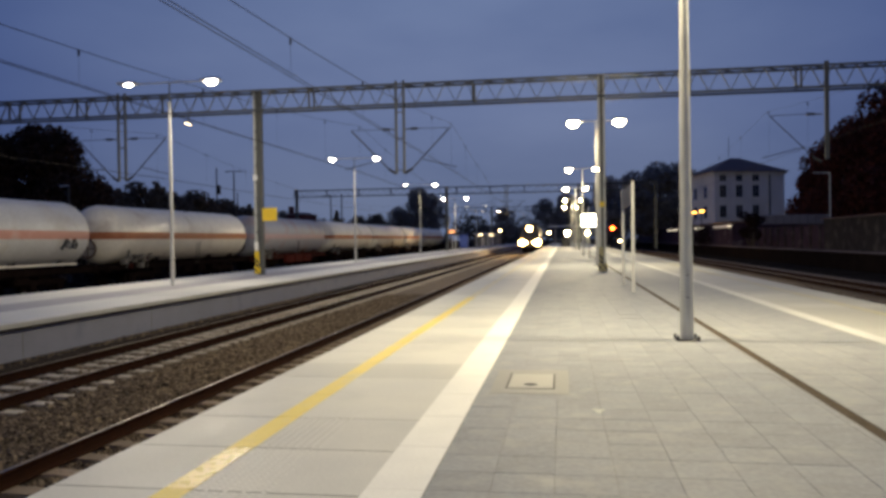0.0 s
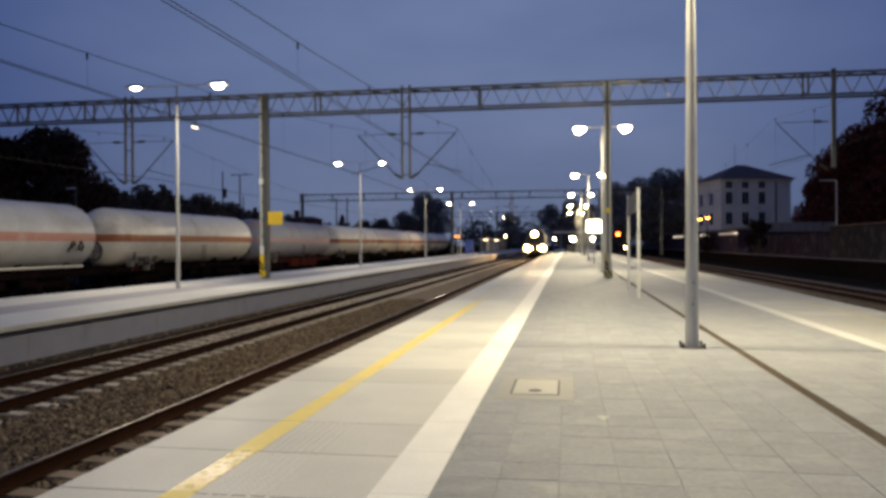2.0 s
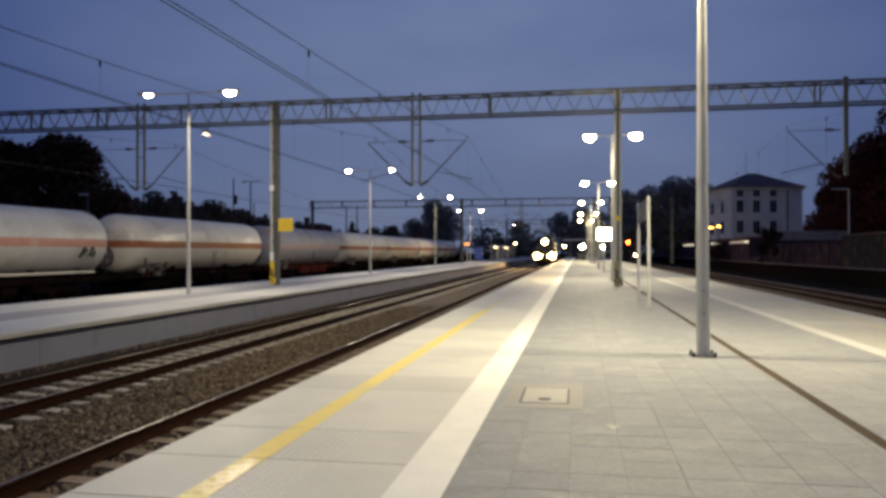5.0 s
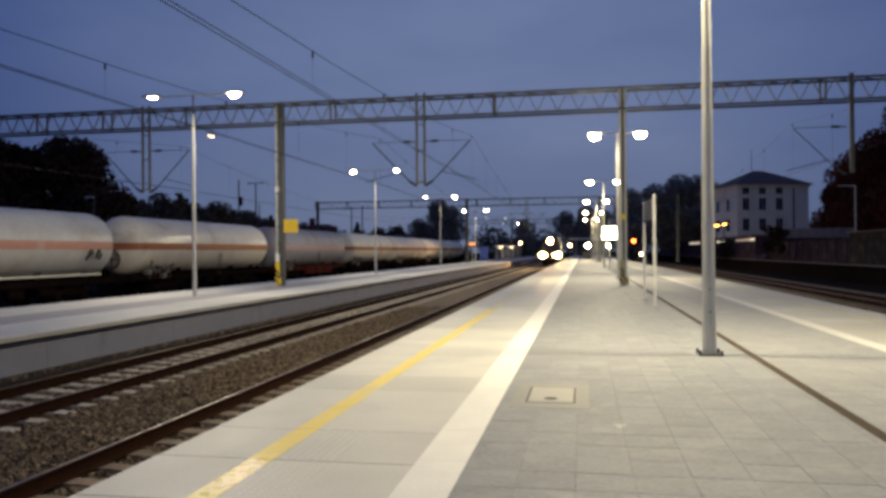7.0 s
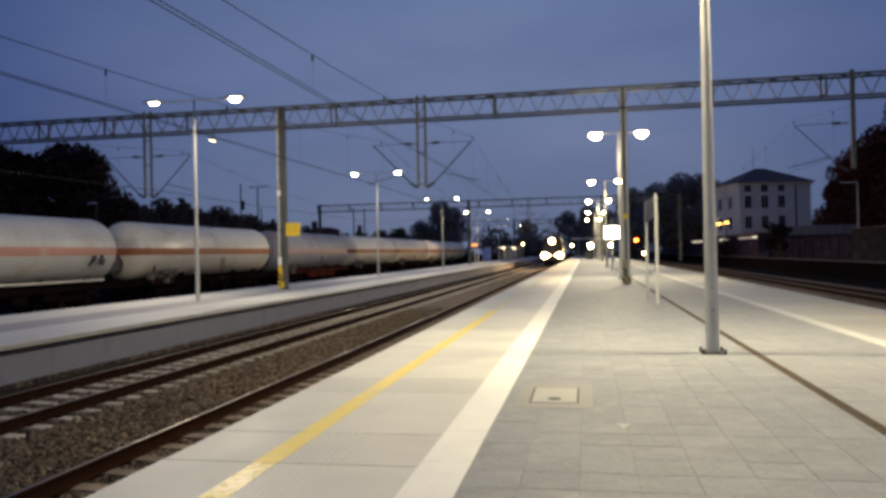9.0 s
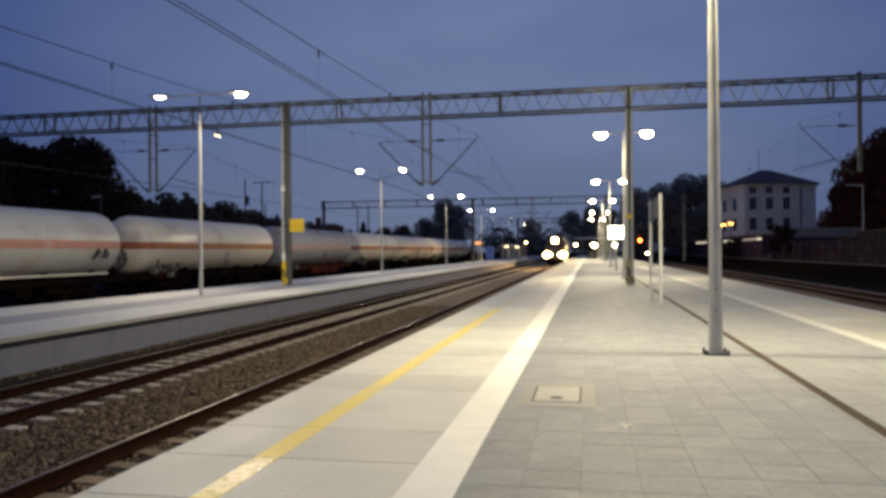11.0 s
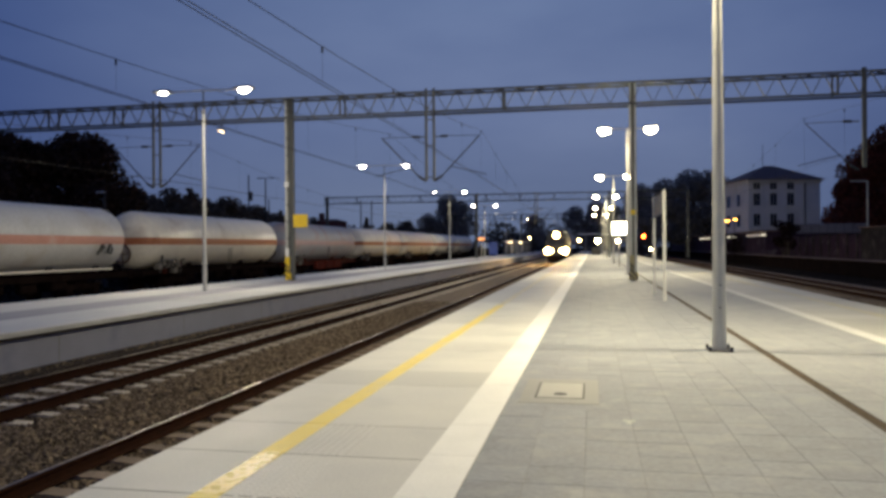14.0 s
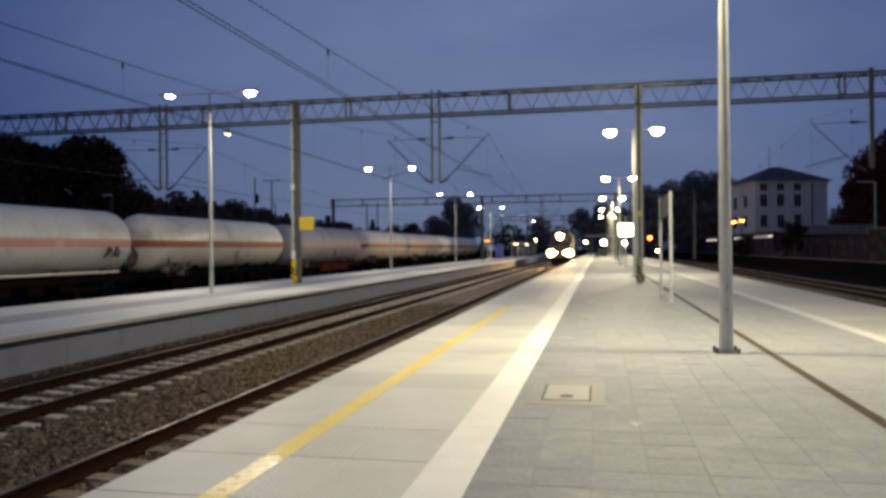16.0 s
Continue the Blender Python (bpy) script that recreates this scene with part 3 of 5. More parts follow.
part("yellow_line", strip(B(), EDGE_R - 0.95, EDGE_R - 0.76, -20, 242, 0.985), M_YELLOW_THIN, platform_1, "almost worn away yellow safety line")

part("joint_bed", box(B(), WL + LINE, WR, PLAT_A + 0.1, PLAT_B - 0.1, -0.0064, -0.0028), M_BED, platform_1, "sand bed in the paving joints")
part("expansion_joint", box(B(), WL + LINE + 0.01, WR - 0.01, 11.655, 11.672, -0.02, 0.0018), M_JOINT, platform_1, "dark joint across the paving")

for y in (4.47, 5.455):
    part("slab_joint", box(B(), EDGE_L + 0.01, WL - 0.005, y - 0.006, y + 0.006, -0.02, 0.0013), M_JOINT, platform_1, "dark open joint between two slabs")

# small pale paint splash on the paving
bm = B()
v = [bm.verts.new((0.31 + (0.045 + 0.02 * math.sin(3 * a) + 0.01 * math.cos(5 * a)) * math.cos(a), 6.95 + 1.6 * (0.045 + 0.02 * math.sin(3 * a)) * math.sin(a), 0.0022)) for a in [i * math.tau / 18 for i in range(18)]]
bm.faces.new(v)
part("paint_splash", bm, M_SLAB_GREY, platform_1, "small pale paint splash")

# studded tactile warning field before the joint
bm = B()
for i in range(8):
    for j in range(42):
        x, y = EDGE_L + 0.985 + i * 0.0625, 2.75 + j * 0.0625 + 0.031 * (i % 2)
        rod(bm, (x, y, -0.002), (x, y, 0.0032), 0.022, 0.012, 8)
part("tactile_studs", bm, M_STUD, platform_1, "pale studded tactile field")
bm = B()
for i in range(8):
    for j in range(20):
        x, y = EDGE_L + 0.985 + i * 0.0625, 5.52 + j * 0.0625 + 0.031 * (i % 2)
        rod(bm, (x, y, -0.002), (x, y, 0.002), 0.022, 0.012, 8)
part("tactile_studs", bm, M_SLAB, platform_1, "worn studded tactile field")

# drainage channel with dark slot
part("drain_channel", box(B(), DRAIN - 0.060, DRAIN + 0.062, -20, 242, -0.08, -0.0012), M_DRAIN, platform_1, "dirty brown drain channel")
bm = B()
for s in (-1, 1):
    box(bm, DRAIN + s * 0.066 - 0.004, DRAIN + s * 0.066 + 0.004, -20, 242, -0.05, 0.001)
part("drain_edge", bm, M_PAVER, platform_1)


# ---------------------------------------------------------------- platform lamps
EVEN, BOTH, AHEAD = ((0, 1.0),), ((-45, 0.5), (45, 0.5)), ((-45, 0.4), (52, 0.6))   # throw of the optics: tilt, share


def street_lamp(x, y, height, reach, label, group, base_r=0.086, top_r=0.055, lit=True, lens=M_LENS, watts=LAMP_WATTS, bowl=(0.31, 0.26, 0.27), plate=True, tilts=EVEN, flat=(), dim=(), tint=LAMP_TINT):
    lamp = thing("platform_lamp", label, "lamp post", pose(x, y, 0), group=group)
    if plate:
        part("base_plate", box(B(), -0.17, 0.17, -0.17, 0.17, -0.01, 0.018, 0.005), M_DARK_STEEL, lamp)
    for sx in (-1, 1) if plate else ():
        for sy in (-1, 1):
            part("anchor_bolt", rod(B(), (sx * 0.15, sy * 0.15, 0.02), (sx * 0.15, sy * 0.15, 0.075), 0.022, 0.018, 6), M_DARK_STEEL, lamp)
    pole = part("pole", rod(B(), (0, 0, 0.019 if plate else -0.02), (0, 0, height - (0.45 if plate else 0.7)), base_r, top_r, 12), M_POLE, lamp, smooth=True)
    for z in (0.64, 0.97):
        part("screw", rod(B(), (0, -base_r - 0.008, z), (0, -base_r + 0.01, z), 0.012, 0.012, 8), M_BLACK, pole)
    part("spigot", rod(B(), (0, 0, height - (0.46 if plate else 0.71)), (0, 0, height + 0.03), top_r * 0.6, top_r * 0.6, 8), M_POLE if plate else M_STEEL, lamp)
    part("cross_arm", rod(B(), (-reach + 0.25, 0, height), (reach - 0.25, 0, height), 0.026, 0.026, 8), M_POLE, lamp)
    for s in (-1, 1):
        bm = B()
        box(bm, s * reach - 0.36, s * reach + 0.36, -0.20, 0.20, height - 0.02, height + 0.06, 0.03)
        head = part("luminaire", bm, M_POLE, lamp, "flat grey luminaire housing")
        bm = B()
        bmesh.ops.create_uvsphere(bm, u_segments=16, v_segments=8, radius=1.0, matrix=Matrix.LocRotScale((s * reach, 0, height - 0.02), None, (bowl[0] * 0.8, bowl[1] * 0.8, bowl[2] * 0.35) if s in flat else bowl))
        bmesh.ops.bisect_plane(bm, geom=bm.verts[:] + bm.edges[:] + bm.faces[:], plane_co=(0, 0, height - 0.021), plane_no=(0, 0, 1), clear_outer=True)
        part("lens", bm, M_LENS_DIM if s in dim else lens, head, "dimly glowing drop lens" if s in dim else "glowing drop lens", smooth=True)
        if lit:
            # wide street optics: one or two lamps, tilted along the platform
            for tilt, share in tilts:
                d = bpy.data.lights.new("platform_light", "AREA")
                d.shape, d.size, d.size_y, d.energy, d.color, d.spread = "RECTANGLE", 0.6, 0.28, watts * share, tint, radians(160)
                o = new("platform_light", d)
                o.matrix_basis = pose(x + s * reach, y + tilt * 0.002, height - 0.36, tilt, 0, 0)
    return lamp


for i, y in enumerate((-16.6, 11.85, 42.4, 71.0, 99.0, 128.0, 157.0, 236.0)):
    street_lamp((1.88, 1.825, 1.88, 1.88, 1.7, 1.7, 1.7, 1.0)[i], y, 7.85, 1.22, "grey metal platform lamp post with two glowing heads", "lamps on the island platform", lit=i < 6, tilts=(EVEN, AHEAD, BOTH, BOTH)[min(i, 3)] if i <= 3 else EVEN, watts=LAMP_WATTS * (0.13, 1.68, 1.35, 1.8, 2.0, 2.0, 1.0, 1.0)[i], base_r=0.1, top_r=0.05)
for i, (x, y) in enumerate(((-13.7, -1.0), (-14.1, 26.2), (-14.55, 53.0), (-14.85, 80.0), (-15.0, 108.0), (-15.1, 136.0), (-15.1, 164.0))):
    street_lamp(x, y, 7.42, 1.62, "slim grey lamp post with two glowing heads on the opposite platform", "lamps on the opposite platform", lens=M_LENS_COOL, lit=0 < i < 5, tilts=BOTH if 1 <= i <= 3 else EVEN, watts=LAMP_WATTS * (0.66 if i < 2 else 0.5), bowl=(0.205, 0.16, 0.135), base_r=0.075, top_r=0.045, plate=False, flat=((), (-1,), (), (-1,), (), (-1, 1), (-1,))[i], dim=((), (), (), (), (), (-1, 1), (-1,))[i], tint=(1.0, 0.91, 0.72))


# ---------------------------------------------------------------- catenary gantries
def lattice_mast(parent, x, y, top, w=0.40, d=0.30):
    m = thing("mast", "", "")
    m.parent = parent
    for s in (-1, 1):
        # left masts: one pale channel; right masts: lamplight painted as pale steel
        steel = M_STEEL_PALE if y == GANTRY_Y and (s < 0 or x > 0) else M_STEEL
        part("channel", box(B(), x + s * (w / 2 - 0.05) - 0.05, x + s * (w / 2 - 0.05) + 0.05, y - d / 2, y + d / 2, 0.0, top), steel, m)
    part("web", box(B(), x - w / 2 + 0.1, x + w / 2 - 0.1, y - 0.05, y + 0.05, 0.0, top - 0.02), M_STEEL, m)
    plate_mesh = mesh_of(box(B(), -w / 2 + 0.1, w / 2 - 0.1, -0.012, 0.012, 0, 0.16), M_STEEL)
    for i in range(int(top / 0.8)):
        for sy in (-1, 1):
            o = part("batten_plate", plate_mesh, None, m)
            o.location = (x, y + sy * (d / 2 - 0.003), 0.35 + i * 0.8)
    return m


def gantry(y, x0, x1, masts, drops, top=8.72, deep=0.92):
    g = thing("catenary_gantry", "grey steel lattice gantry spanning the railway tracks", "gantry", group="catenary gantries")
    # far gantries: weaker lamplight is put into a darker steel colour
    steel = M_STEEL if y == GANTRY_Y else M_STEEL_FAR
    for z in (top, top - deep):
        for s in (-0.38, 0.38):
            part("chord", box(B(), x0, x1, y + s - 0.045, y + s + 0.045, z - 0.045, z + 0.045), steel, g)
    step = 0.46
    n = int((x1 - x0) / step)
    if y == GANTRY_Y:
        up = mesh_of(bar(B(), (0, 0, -deep), (step, 0, 0), 0.06, 0.03), steel)
        down = mesh_of(bar(B(), (0, 0, 0), (step, 0, -deep), 0.06, 0.03), steel)
        for s in (-0.38,):
            for i in range(n):
                o = part("lattice_bar", up if i % 2 else down, None, g)
                o.location = (x0 + i * step, y + s, top)
    else:
        bm = B()
        for i in range(n):
            a, b = (top - deep, top) if i % 2 else (top, top - deep)
            bar(bm, (x0 + i * step, y - 0.38, a), (x0 + (i + 1) * step, y - 0.38, b), 0.05, 0.03)
        part("lattice_bracing", bm, steel, g)["kind"] = "stuff"
    uprights = (-27.2, -23.5, -19.0, -11.64, -3.93, 5.55, 10.1, 14.6) if y == GANTRY_Y else [x0 + 4.6 * i for i in range(int((x1 - x0) / 4.6) + 1)]
    for x in uprights:
        for s in (-0.38, 0.38):
            part("upright", bar(B(), (x, y + s, top - deep), (x, y + s, top), 0.08), steel, g)
    cross = mesh_of(bar(B(), (0, -0.38, 0), (0.94, 0.38, 0), 0.04), steel)
    for i in range(int((x1 - x0) / 0.94)):
        o = part("cross_bar", cross, None, g)
        o.location = (x0 + i * 0.94, y, top)
    for x in masts:
        lattice_mast(g, x, y, top + 0.12, 0.37 if x < 0 else 0.30, 0.30 if x < 0 else 0.24)
    for x, arms in drops:
        dp = thing("drop_post", "", "")
        dp.parent = g
        for s in (-0.18, 0.18) if x < 0 else (-0.045, 0.045):
            part("channel", box(B(), x + s - (0.055 if x < 0 else 0.042), x + s + (0.055 if x < 0 else 0.042), y - 0.47, y - 0.39, 4.60 if x < 0 else 4.72, top + 0.15), M_STEEL_MID if x < 0 else steel, dp)
        if x < 0:
            for z in (4.75, 6.2, 7.4):
                part("batten_plate", box(B(), x - 0.12, x + 0.12, y - 0.44, y - 0.41, z, z + 0.05), steel, dp)
        for s in arms:
            part("bracket", rod(B(), (x + s * 0.2, y - 0.43, 6.64), (x + s * 0.65, y - 0.43, 6.65), 0.03, 0.03, 6), steel, dp)
            part("insulator", rod(B(), (x + s * 0.5, y - 0.43, 6.65), (x + s * 0.82, y - 0.43, 6.66), 0.06, 0.06, 8), M_DARK_STEEL, dp)
            part("cantilever_tube", rod(B(), (x + s * 0.5, y - 0.43, 4.78), (x + s * 2.3, y - 0.43, 6.64), 0.03 if x < 0 else 0.022, 0.03 if x < 0 else 0.02, 6), M_DARK_STEEL, dp)
            part("top_tube", rod(B(), (x + s * 0.8, y - 0.43, 6.66), (x + s * 2.3, y - 0.43, 6.64), 0.014, 0.014, 6), M_DARK_STEEL, dp)
            part("insulator", rod(B(), (x + s * 0.22, y - 0.43, 4.62), (x + s * 0.55, y - 0.43, 4.83), 0.06, 0.06, 8), M_DARK_STEEL, dp)
            part("steady_arm", rod(B(), (x + s * 0.9, y - 0.43, 5.28), (x + s * 2.6, y - 0.43, 4.85), 0.018, 0.018, 6), M_DARK_STEEL, dp)
    return g


gantry(GANTRY_Y, -32.78, 18.2, (-32.6, -14.33, 1.78, 18.0), ((-7.3, (-1, 1)), (-21.12, (-1, 1)), (11.1, (-1,))))
gantry(104.0, -37.2, 12.4, (-37.0, -15.6, 2.2, 12.2), ((-7.4, (-1, 1)),))
gantry(172.0, -30.9, 14.0, (-30.7, -15.6, 2.2), ((-7.4, (-1, 1)),))


def hazard_band(x, y, w, d, yellow=M_YELLOW, whole_foot=True):
    """Black and yellow warning wrap on the foot of a mast."""
    h = thing("hazard_band", "yellow and black warning stripes around the mast foot", "warning band")
    part("upper_wrap", box(B(), x - w, x - w + 0.19, y - d, y + d, 0.40, 1.13), yellow, h)
    foot = x + w + 0.03 if whole_foot else x - w + 0.25
    part("yellow_wrap", box(B(), x - w - 0.03, foot, y - d, y + d, 0.05, 0.395), yellow, h)
    for x0, x1, z0, z1, k in ((x - w, x - w + 0.19, 0.84, 0.62, 0.15), (x - w, x - w + 0.19, 0.60, 0.42, 0.13), (x - w - 0.03, x - w + 0.22, 0.36, 0.08, 0.0), (x + 0.02, x + w + 0.03, 0.38, 0.12, 0.0))[:4 if whole_foot else 3]:
        bm = B()
        k = k or 0.13
        hi = min(z0, 0.39) if z0 < 0.4 else z0
        v = [bm.verts.new(q) for q in ((x0, y - d - 0.005, max(z0 - k, 0.06)), (x1, y - d - 0.005, max(z1 - k, 0.06)), (x1, y - d - 0.005, z1), (x0, y - d - 0.005, hi))]
        bm.faces.new(v)
        part("black_stripe", bm, M_BLACK, h)
    return h


hazard_band(-14.33, GANTRY_Y, 0.20, 0.165, whole_foot=False)
hazard_band(1.78, GANTRY_Y, 0.165, 0.135, M_YELLOW_WORN)

sign = thing("yellow_sign", "square yellow board fixed beside the gantry mast", "sign")
part("board", box(B(), -14.10, -13.38, 34.80, 34.84, 2.55, 3.18, 0.01), M_YELLOW, sign)
part("bracket", box(B(), -14.25, -13.5, 34.842, 34.87, 2.82, 2.90), M_DARK_STEEL, sign)
for z, w in ((2.98, 0.36), (2.86, 0.44), (2.74, 0.30)):
    part("text_bar", box(B(), -13.74 - w / 2, -13.74 + w / 2, 34.794, 34.80, z, z + 0.05), mat("faded_text", (0.60, 0.40, 0.03), 0.6), sign)
glamp = thing("gantry_lamp", "small lit lamp hung under the gantry beam", "lamp")
part("hanger", rod(B(), (-17.66, GANTRY_Y - 0.38, 7.36), (-17.66, GANTRY_Y - 0.38, 7.8), 0.03, 0.03, 6), M_STEEL, glamp)
bm = B()
bmesh.ops.create_cube(bm, size=1.0, matrix=Matrix.LocRotScale((-17.66, GANTRY_Y - 0.42, 7.33), Euler((0, radians(18), 0)), (0.34, 0.2, 0.07)))
part("housing", bm, M_STEEL, glamp)
bm = B()
bmesh.ops.create_cube(bm, size=1.0, matrix=Matrix.LocRotScale((-17.67, GANTRY_Y - 0.44, 7.265), Euler((0, radians(18), 0)), (0.24, 0.14, 0.045)))
part("lens", bm, M_DIM_WARM, glamp, "warm glowing lens")
plate = thing("mast_plate", "small white plates on the gantry mast", "plate")
part("plate", box(B(), -14.54, -14.33, 34.825, 34.845, 4.50, 4.76), M_PLATE, plate)
part("plate", box(B(), -14.53, -14.34, 34.825, 34.845, 1.15, 1.55), M_PLATE, plate)


# ---------------------------------------------------------------- overhead wires
def sag_wire(name, x, z0, z1, r, parent, dx=0.0):
    """Wire along the track, hung at the gantries and sagging between them."""
    c = bpy.data.curves.new("wire", "CURVE")
    c.dimensions, c.bevel_depth, c.bevel_resolution = "3D", r, 1
    ys = [GANTRY_Y - 68 + i * 4 for i in range(52)]
    sp = c.splines.new("POLY")
    sp.points.add(len(ys) - 1)
    for p, y in zip(sp.points, ys):
        k = ((y - GANTRY_Y) / 68.5) % 1.0
        f = (2 * k - 1) ** 2
        p.co = (x + dx, y - 0.43, z0 + (z1 - z0) * f, 1)
    c.materials.append(M_WIRE)
    ob = new(name, c)
    ob.parent = parent
    return ob


def overhead_line(x, label, r=1.0):
    line = thing("overhead_line", label, "overhead wire", group="overhead lines")
    sag_wire("messenger_wire", x, 5.03, 6.84, 0.0078 * r, line)
    for s in (-0.05, 0.05):
        sag_wire("contact_wire", x, 4.60, 4.72, 0.0075 * r, line, s)
    for i in range(40):
        y = -28 + i * 5.2
        k = ((y - GANTRY_Y) / 68.5) % 1.0
        f = (2 * k - 1) ** 2
        bm = rod(B(), (x, y, 4.66), (x, y, 5.03 + 1.81 * f), 0.0028, 0.0028, 5)
        rod(bm, (x, y, 4.93 + 1.81 * f), (x, y, 5.06 + 1.81 * f), 0.02, 0.02, 6)
        part("dropper", bm, M_WIRE, line)
    return line


for x in (TRACKS[0], TRACKS[1], TRACKS[2], TRACKS[4]):
    overhead_line(x, "dark sagging overhead wire with double contact wire above the track", 0.5 if x > 0 else 1.0)


# ---------------------------------------------------------------- tank wagons
def tank_wagon(y, painted, stripe, frame_mat, label, steps=True, length=17.05, r=1.50, cz=2.05):
    w = thing("tank_wagon", label, "tank wagon", pose(TRACKS[3], y, 0), group="goods train of tank wagons")
    half = length / 2 - 0.35
    prof = []
    for i in range(9):
        a = i / 8 * math.pi / 2
        prof.append((-half + 0.75 - 0.75 * math.cos(a), r * math.sin(a) ** 0.9))
    prof = prof[0:] + [(-half * 0.33, r), (half * 0.33, r)] + [(-p, q) for p, q in prof[::-1]]
    bm = B()
    seg = 40
    rings = []
    for p, q in prof:
        rings.append([bm.verts.new((max(q, 0.02) * math.sin(2 * math.pi * k / seg), p, cz + max(q, 0.02) * math.cos(2 * math.pi * k / seg))) for k in range(seg)])
    for a, b in zip(rings, rings[1:]):
        for k in range(seg):
            bm.faces.new((a[k], a[(k + 1) % seg], b[(k + 1) % seg], b[k]))
    bm.faces.new(rings[0])
    bm.faces.new(rings[-1])
    bmesh.ops.recalc_face_normals(bm, faces=bm.faces)
    tank = part("tank", bm, painted, w, smooth=True)
    if stripe:
        qs, ps = [max(q, 0.0) for p, q in prof[:9]], [p for p, q in prof[:9]]
        bm = B()
        rows = []
        for k in range(5):
            dz = 0.12 - k * 0.092
            reach = math.sqrt(r * r - dz * dz)
            xs = [reach * math.sin(radians(6 * i)) for i in range(-15, 16)]
            near = [(x * 1.006, float(np.interp(math.hypot(x, dz), qs, ps)) - 0.012) for x in xs]
            loop = near + [(x, -y) for x, y in near[::-1]]
            rows.append([bm.verts.new((x, y, cz + dz)) for x, y in loop])
        n = len(rows[0])
        for a, b in zip(rows, rows[1:]):
            for i in range(n):
                bm.faces.new((a[i], a[(i + 1) % n], b[(i + 1) % n], b[i]))
        bmesh.ops.recalc_face_normals(bm, faces=bm.faces)
        part("stripe", bm, stripe, tank, "faded painted stripe", smooth=True)
    for p in (-half + 1.15, 0.0, half - 1.15):
        bm = B()
        bmesh.ops.create_cone(bm, cap_ends=False, segments=seg, radius1=r + 0.008, radius2=r + 0.008, depth=0.05, matrix=Matrix.LocRotScale((0, p, cz), Euler((radians(90), 0, 0)), None))
        part("weld_band", bm, painted, tank)
    # underframe
    for s in (-1, 1):
        part("sole_bar", box(B(), s * 1.12 - 0.06, s * 1.12 + 0.06, -length / 2 + 0.1, length / 2 - 0.1, 0.22, 0.50, 0.01), frame_mat, w)
        part("head_stock", box(B(), -1.25, 1.25, s * (length / 2 - 0.1) - 0.08, s * (length / 2 - 0.1) + 0.08, 0.16, 0.55, 0.01), frame_mat, w)
        for b in (-0.875, 0.875):
            bf = part("buffer", rod(B(), (b, s * (length / 2 - 0.02), 0.30), (b, s * (length / 2 + 0.45), 0.30), 0.10, 0.09, 10), M_CHASSIS, w)
            part("buffer_plate", rod(B(), (b, s * (length / 2 + 0.45), 0.30), (b, s * (length / 2 + 0.50), 0.30), 0.22, 0.24, 14), M_CHASSIS, bf)
        for q in (0.40, 0.78):
            bm = B()
            box(bm, -0.85, 0.85, s * half * q - 0.18, s * half * q + 0.18, 0.48, cz - r * 0.8)
            part("saddle", bm, frame_mat, w)
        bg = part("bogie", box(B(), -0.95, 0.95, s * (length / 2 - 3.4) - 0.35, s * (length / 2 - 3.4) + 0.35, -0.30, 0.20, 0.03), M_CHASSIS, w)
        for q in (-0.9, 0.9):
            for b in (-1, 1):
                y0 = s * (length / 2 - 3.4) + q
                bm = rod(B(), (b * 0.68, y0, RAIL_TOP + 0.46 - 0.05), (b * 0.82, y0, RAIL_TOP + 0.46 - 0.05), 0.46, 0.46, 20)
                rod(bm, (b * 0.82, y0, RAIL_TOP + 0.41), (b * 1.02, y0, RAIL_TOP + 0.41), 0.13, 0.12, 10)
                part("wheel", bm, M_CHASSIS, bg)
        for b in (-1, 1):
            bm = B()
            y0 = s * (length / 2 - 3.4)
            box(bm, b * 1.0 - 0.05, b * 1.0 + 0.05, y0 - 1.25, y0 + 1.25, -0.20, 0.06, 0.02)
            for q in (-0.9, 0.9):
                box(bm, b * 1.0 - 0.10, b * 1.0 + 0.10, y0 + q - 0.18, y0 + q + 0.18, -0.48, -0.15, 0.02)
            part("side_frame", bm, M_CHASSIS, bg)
    # discharge valves and boxes under the tank, hand wheel, ladder
    kit = random.Random(17)
    for i in range(15):
        py, pz, hw = -7.1 + 0.165 * i, kit.uniform(0.32, 0.92), kit.uniform(0.08, 0.2)
        if i % 3 == 2:
            part("valve", rod(B(), (1.12, py, pz), (1.36, py + 0.05, pz + 0.1), hw * 0.8, hw * 0.7, 10), M_VALVE, w, "grubby grey discharge valve")
        elif i % 3 == 1:
            part("pipe", rod(B(), (1.2, py, 0.3), (1.3, py + kit.uniform(-0.15, 0.15), 0.35 + pz), 0.05, 0.045, 8), M_GREY_BOX, w)
        else:
            part("valve_box", box(B(), 1.05, 1.36, py - hw, py + hw, pz - 0.12, pz + 0.16, 0.03), (M_VALVE, M_RED_FRAME, M_GREY_BOX)[i // 3 % 3], w, "grubby valve box")
    # brake wheel on the end platform
    wx, wy, wz, wr = 0.0, -half - 0.25, 1.33, 0.46
    bm = B()
    for i in range(16):
        a0, a1 = i / 16 * 6.2832, (i + 1) / 16 * 6.2832
        rod(bm, (wx + wr * math.cos(a0), wy, wz + wr * math.sin(a0)), (wx + wr * math.cos(a1), wy, wz + wr * math.sin(a1)), 0.06, 0.06, 6)
        if i % 4 == 0:
            rod(bm, (wx, wy, wz), (wx + wr * math.cos(a0), wy, wz + wr * math.sin(a0)), 0.028, 0.028, 6)
    part("hand_wheel", bm, M_WHEEL, w, "dark brake hand wheel")
    part("wheel_stand", rod(B(), (wx, wy + 0.06, 0.4), (wx, wy + 0.06, wz), 0.05, 0.04, 8), M_GREY_BOX, w)
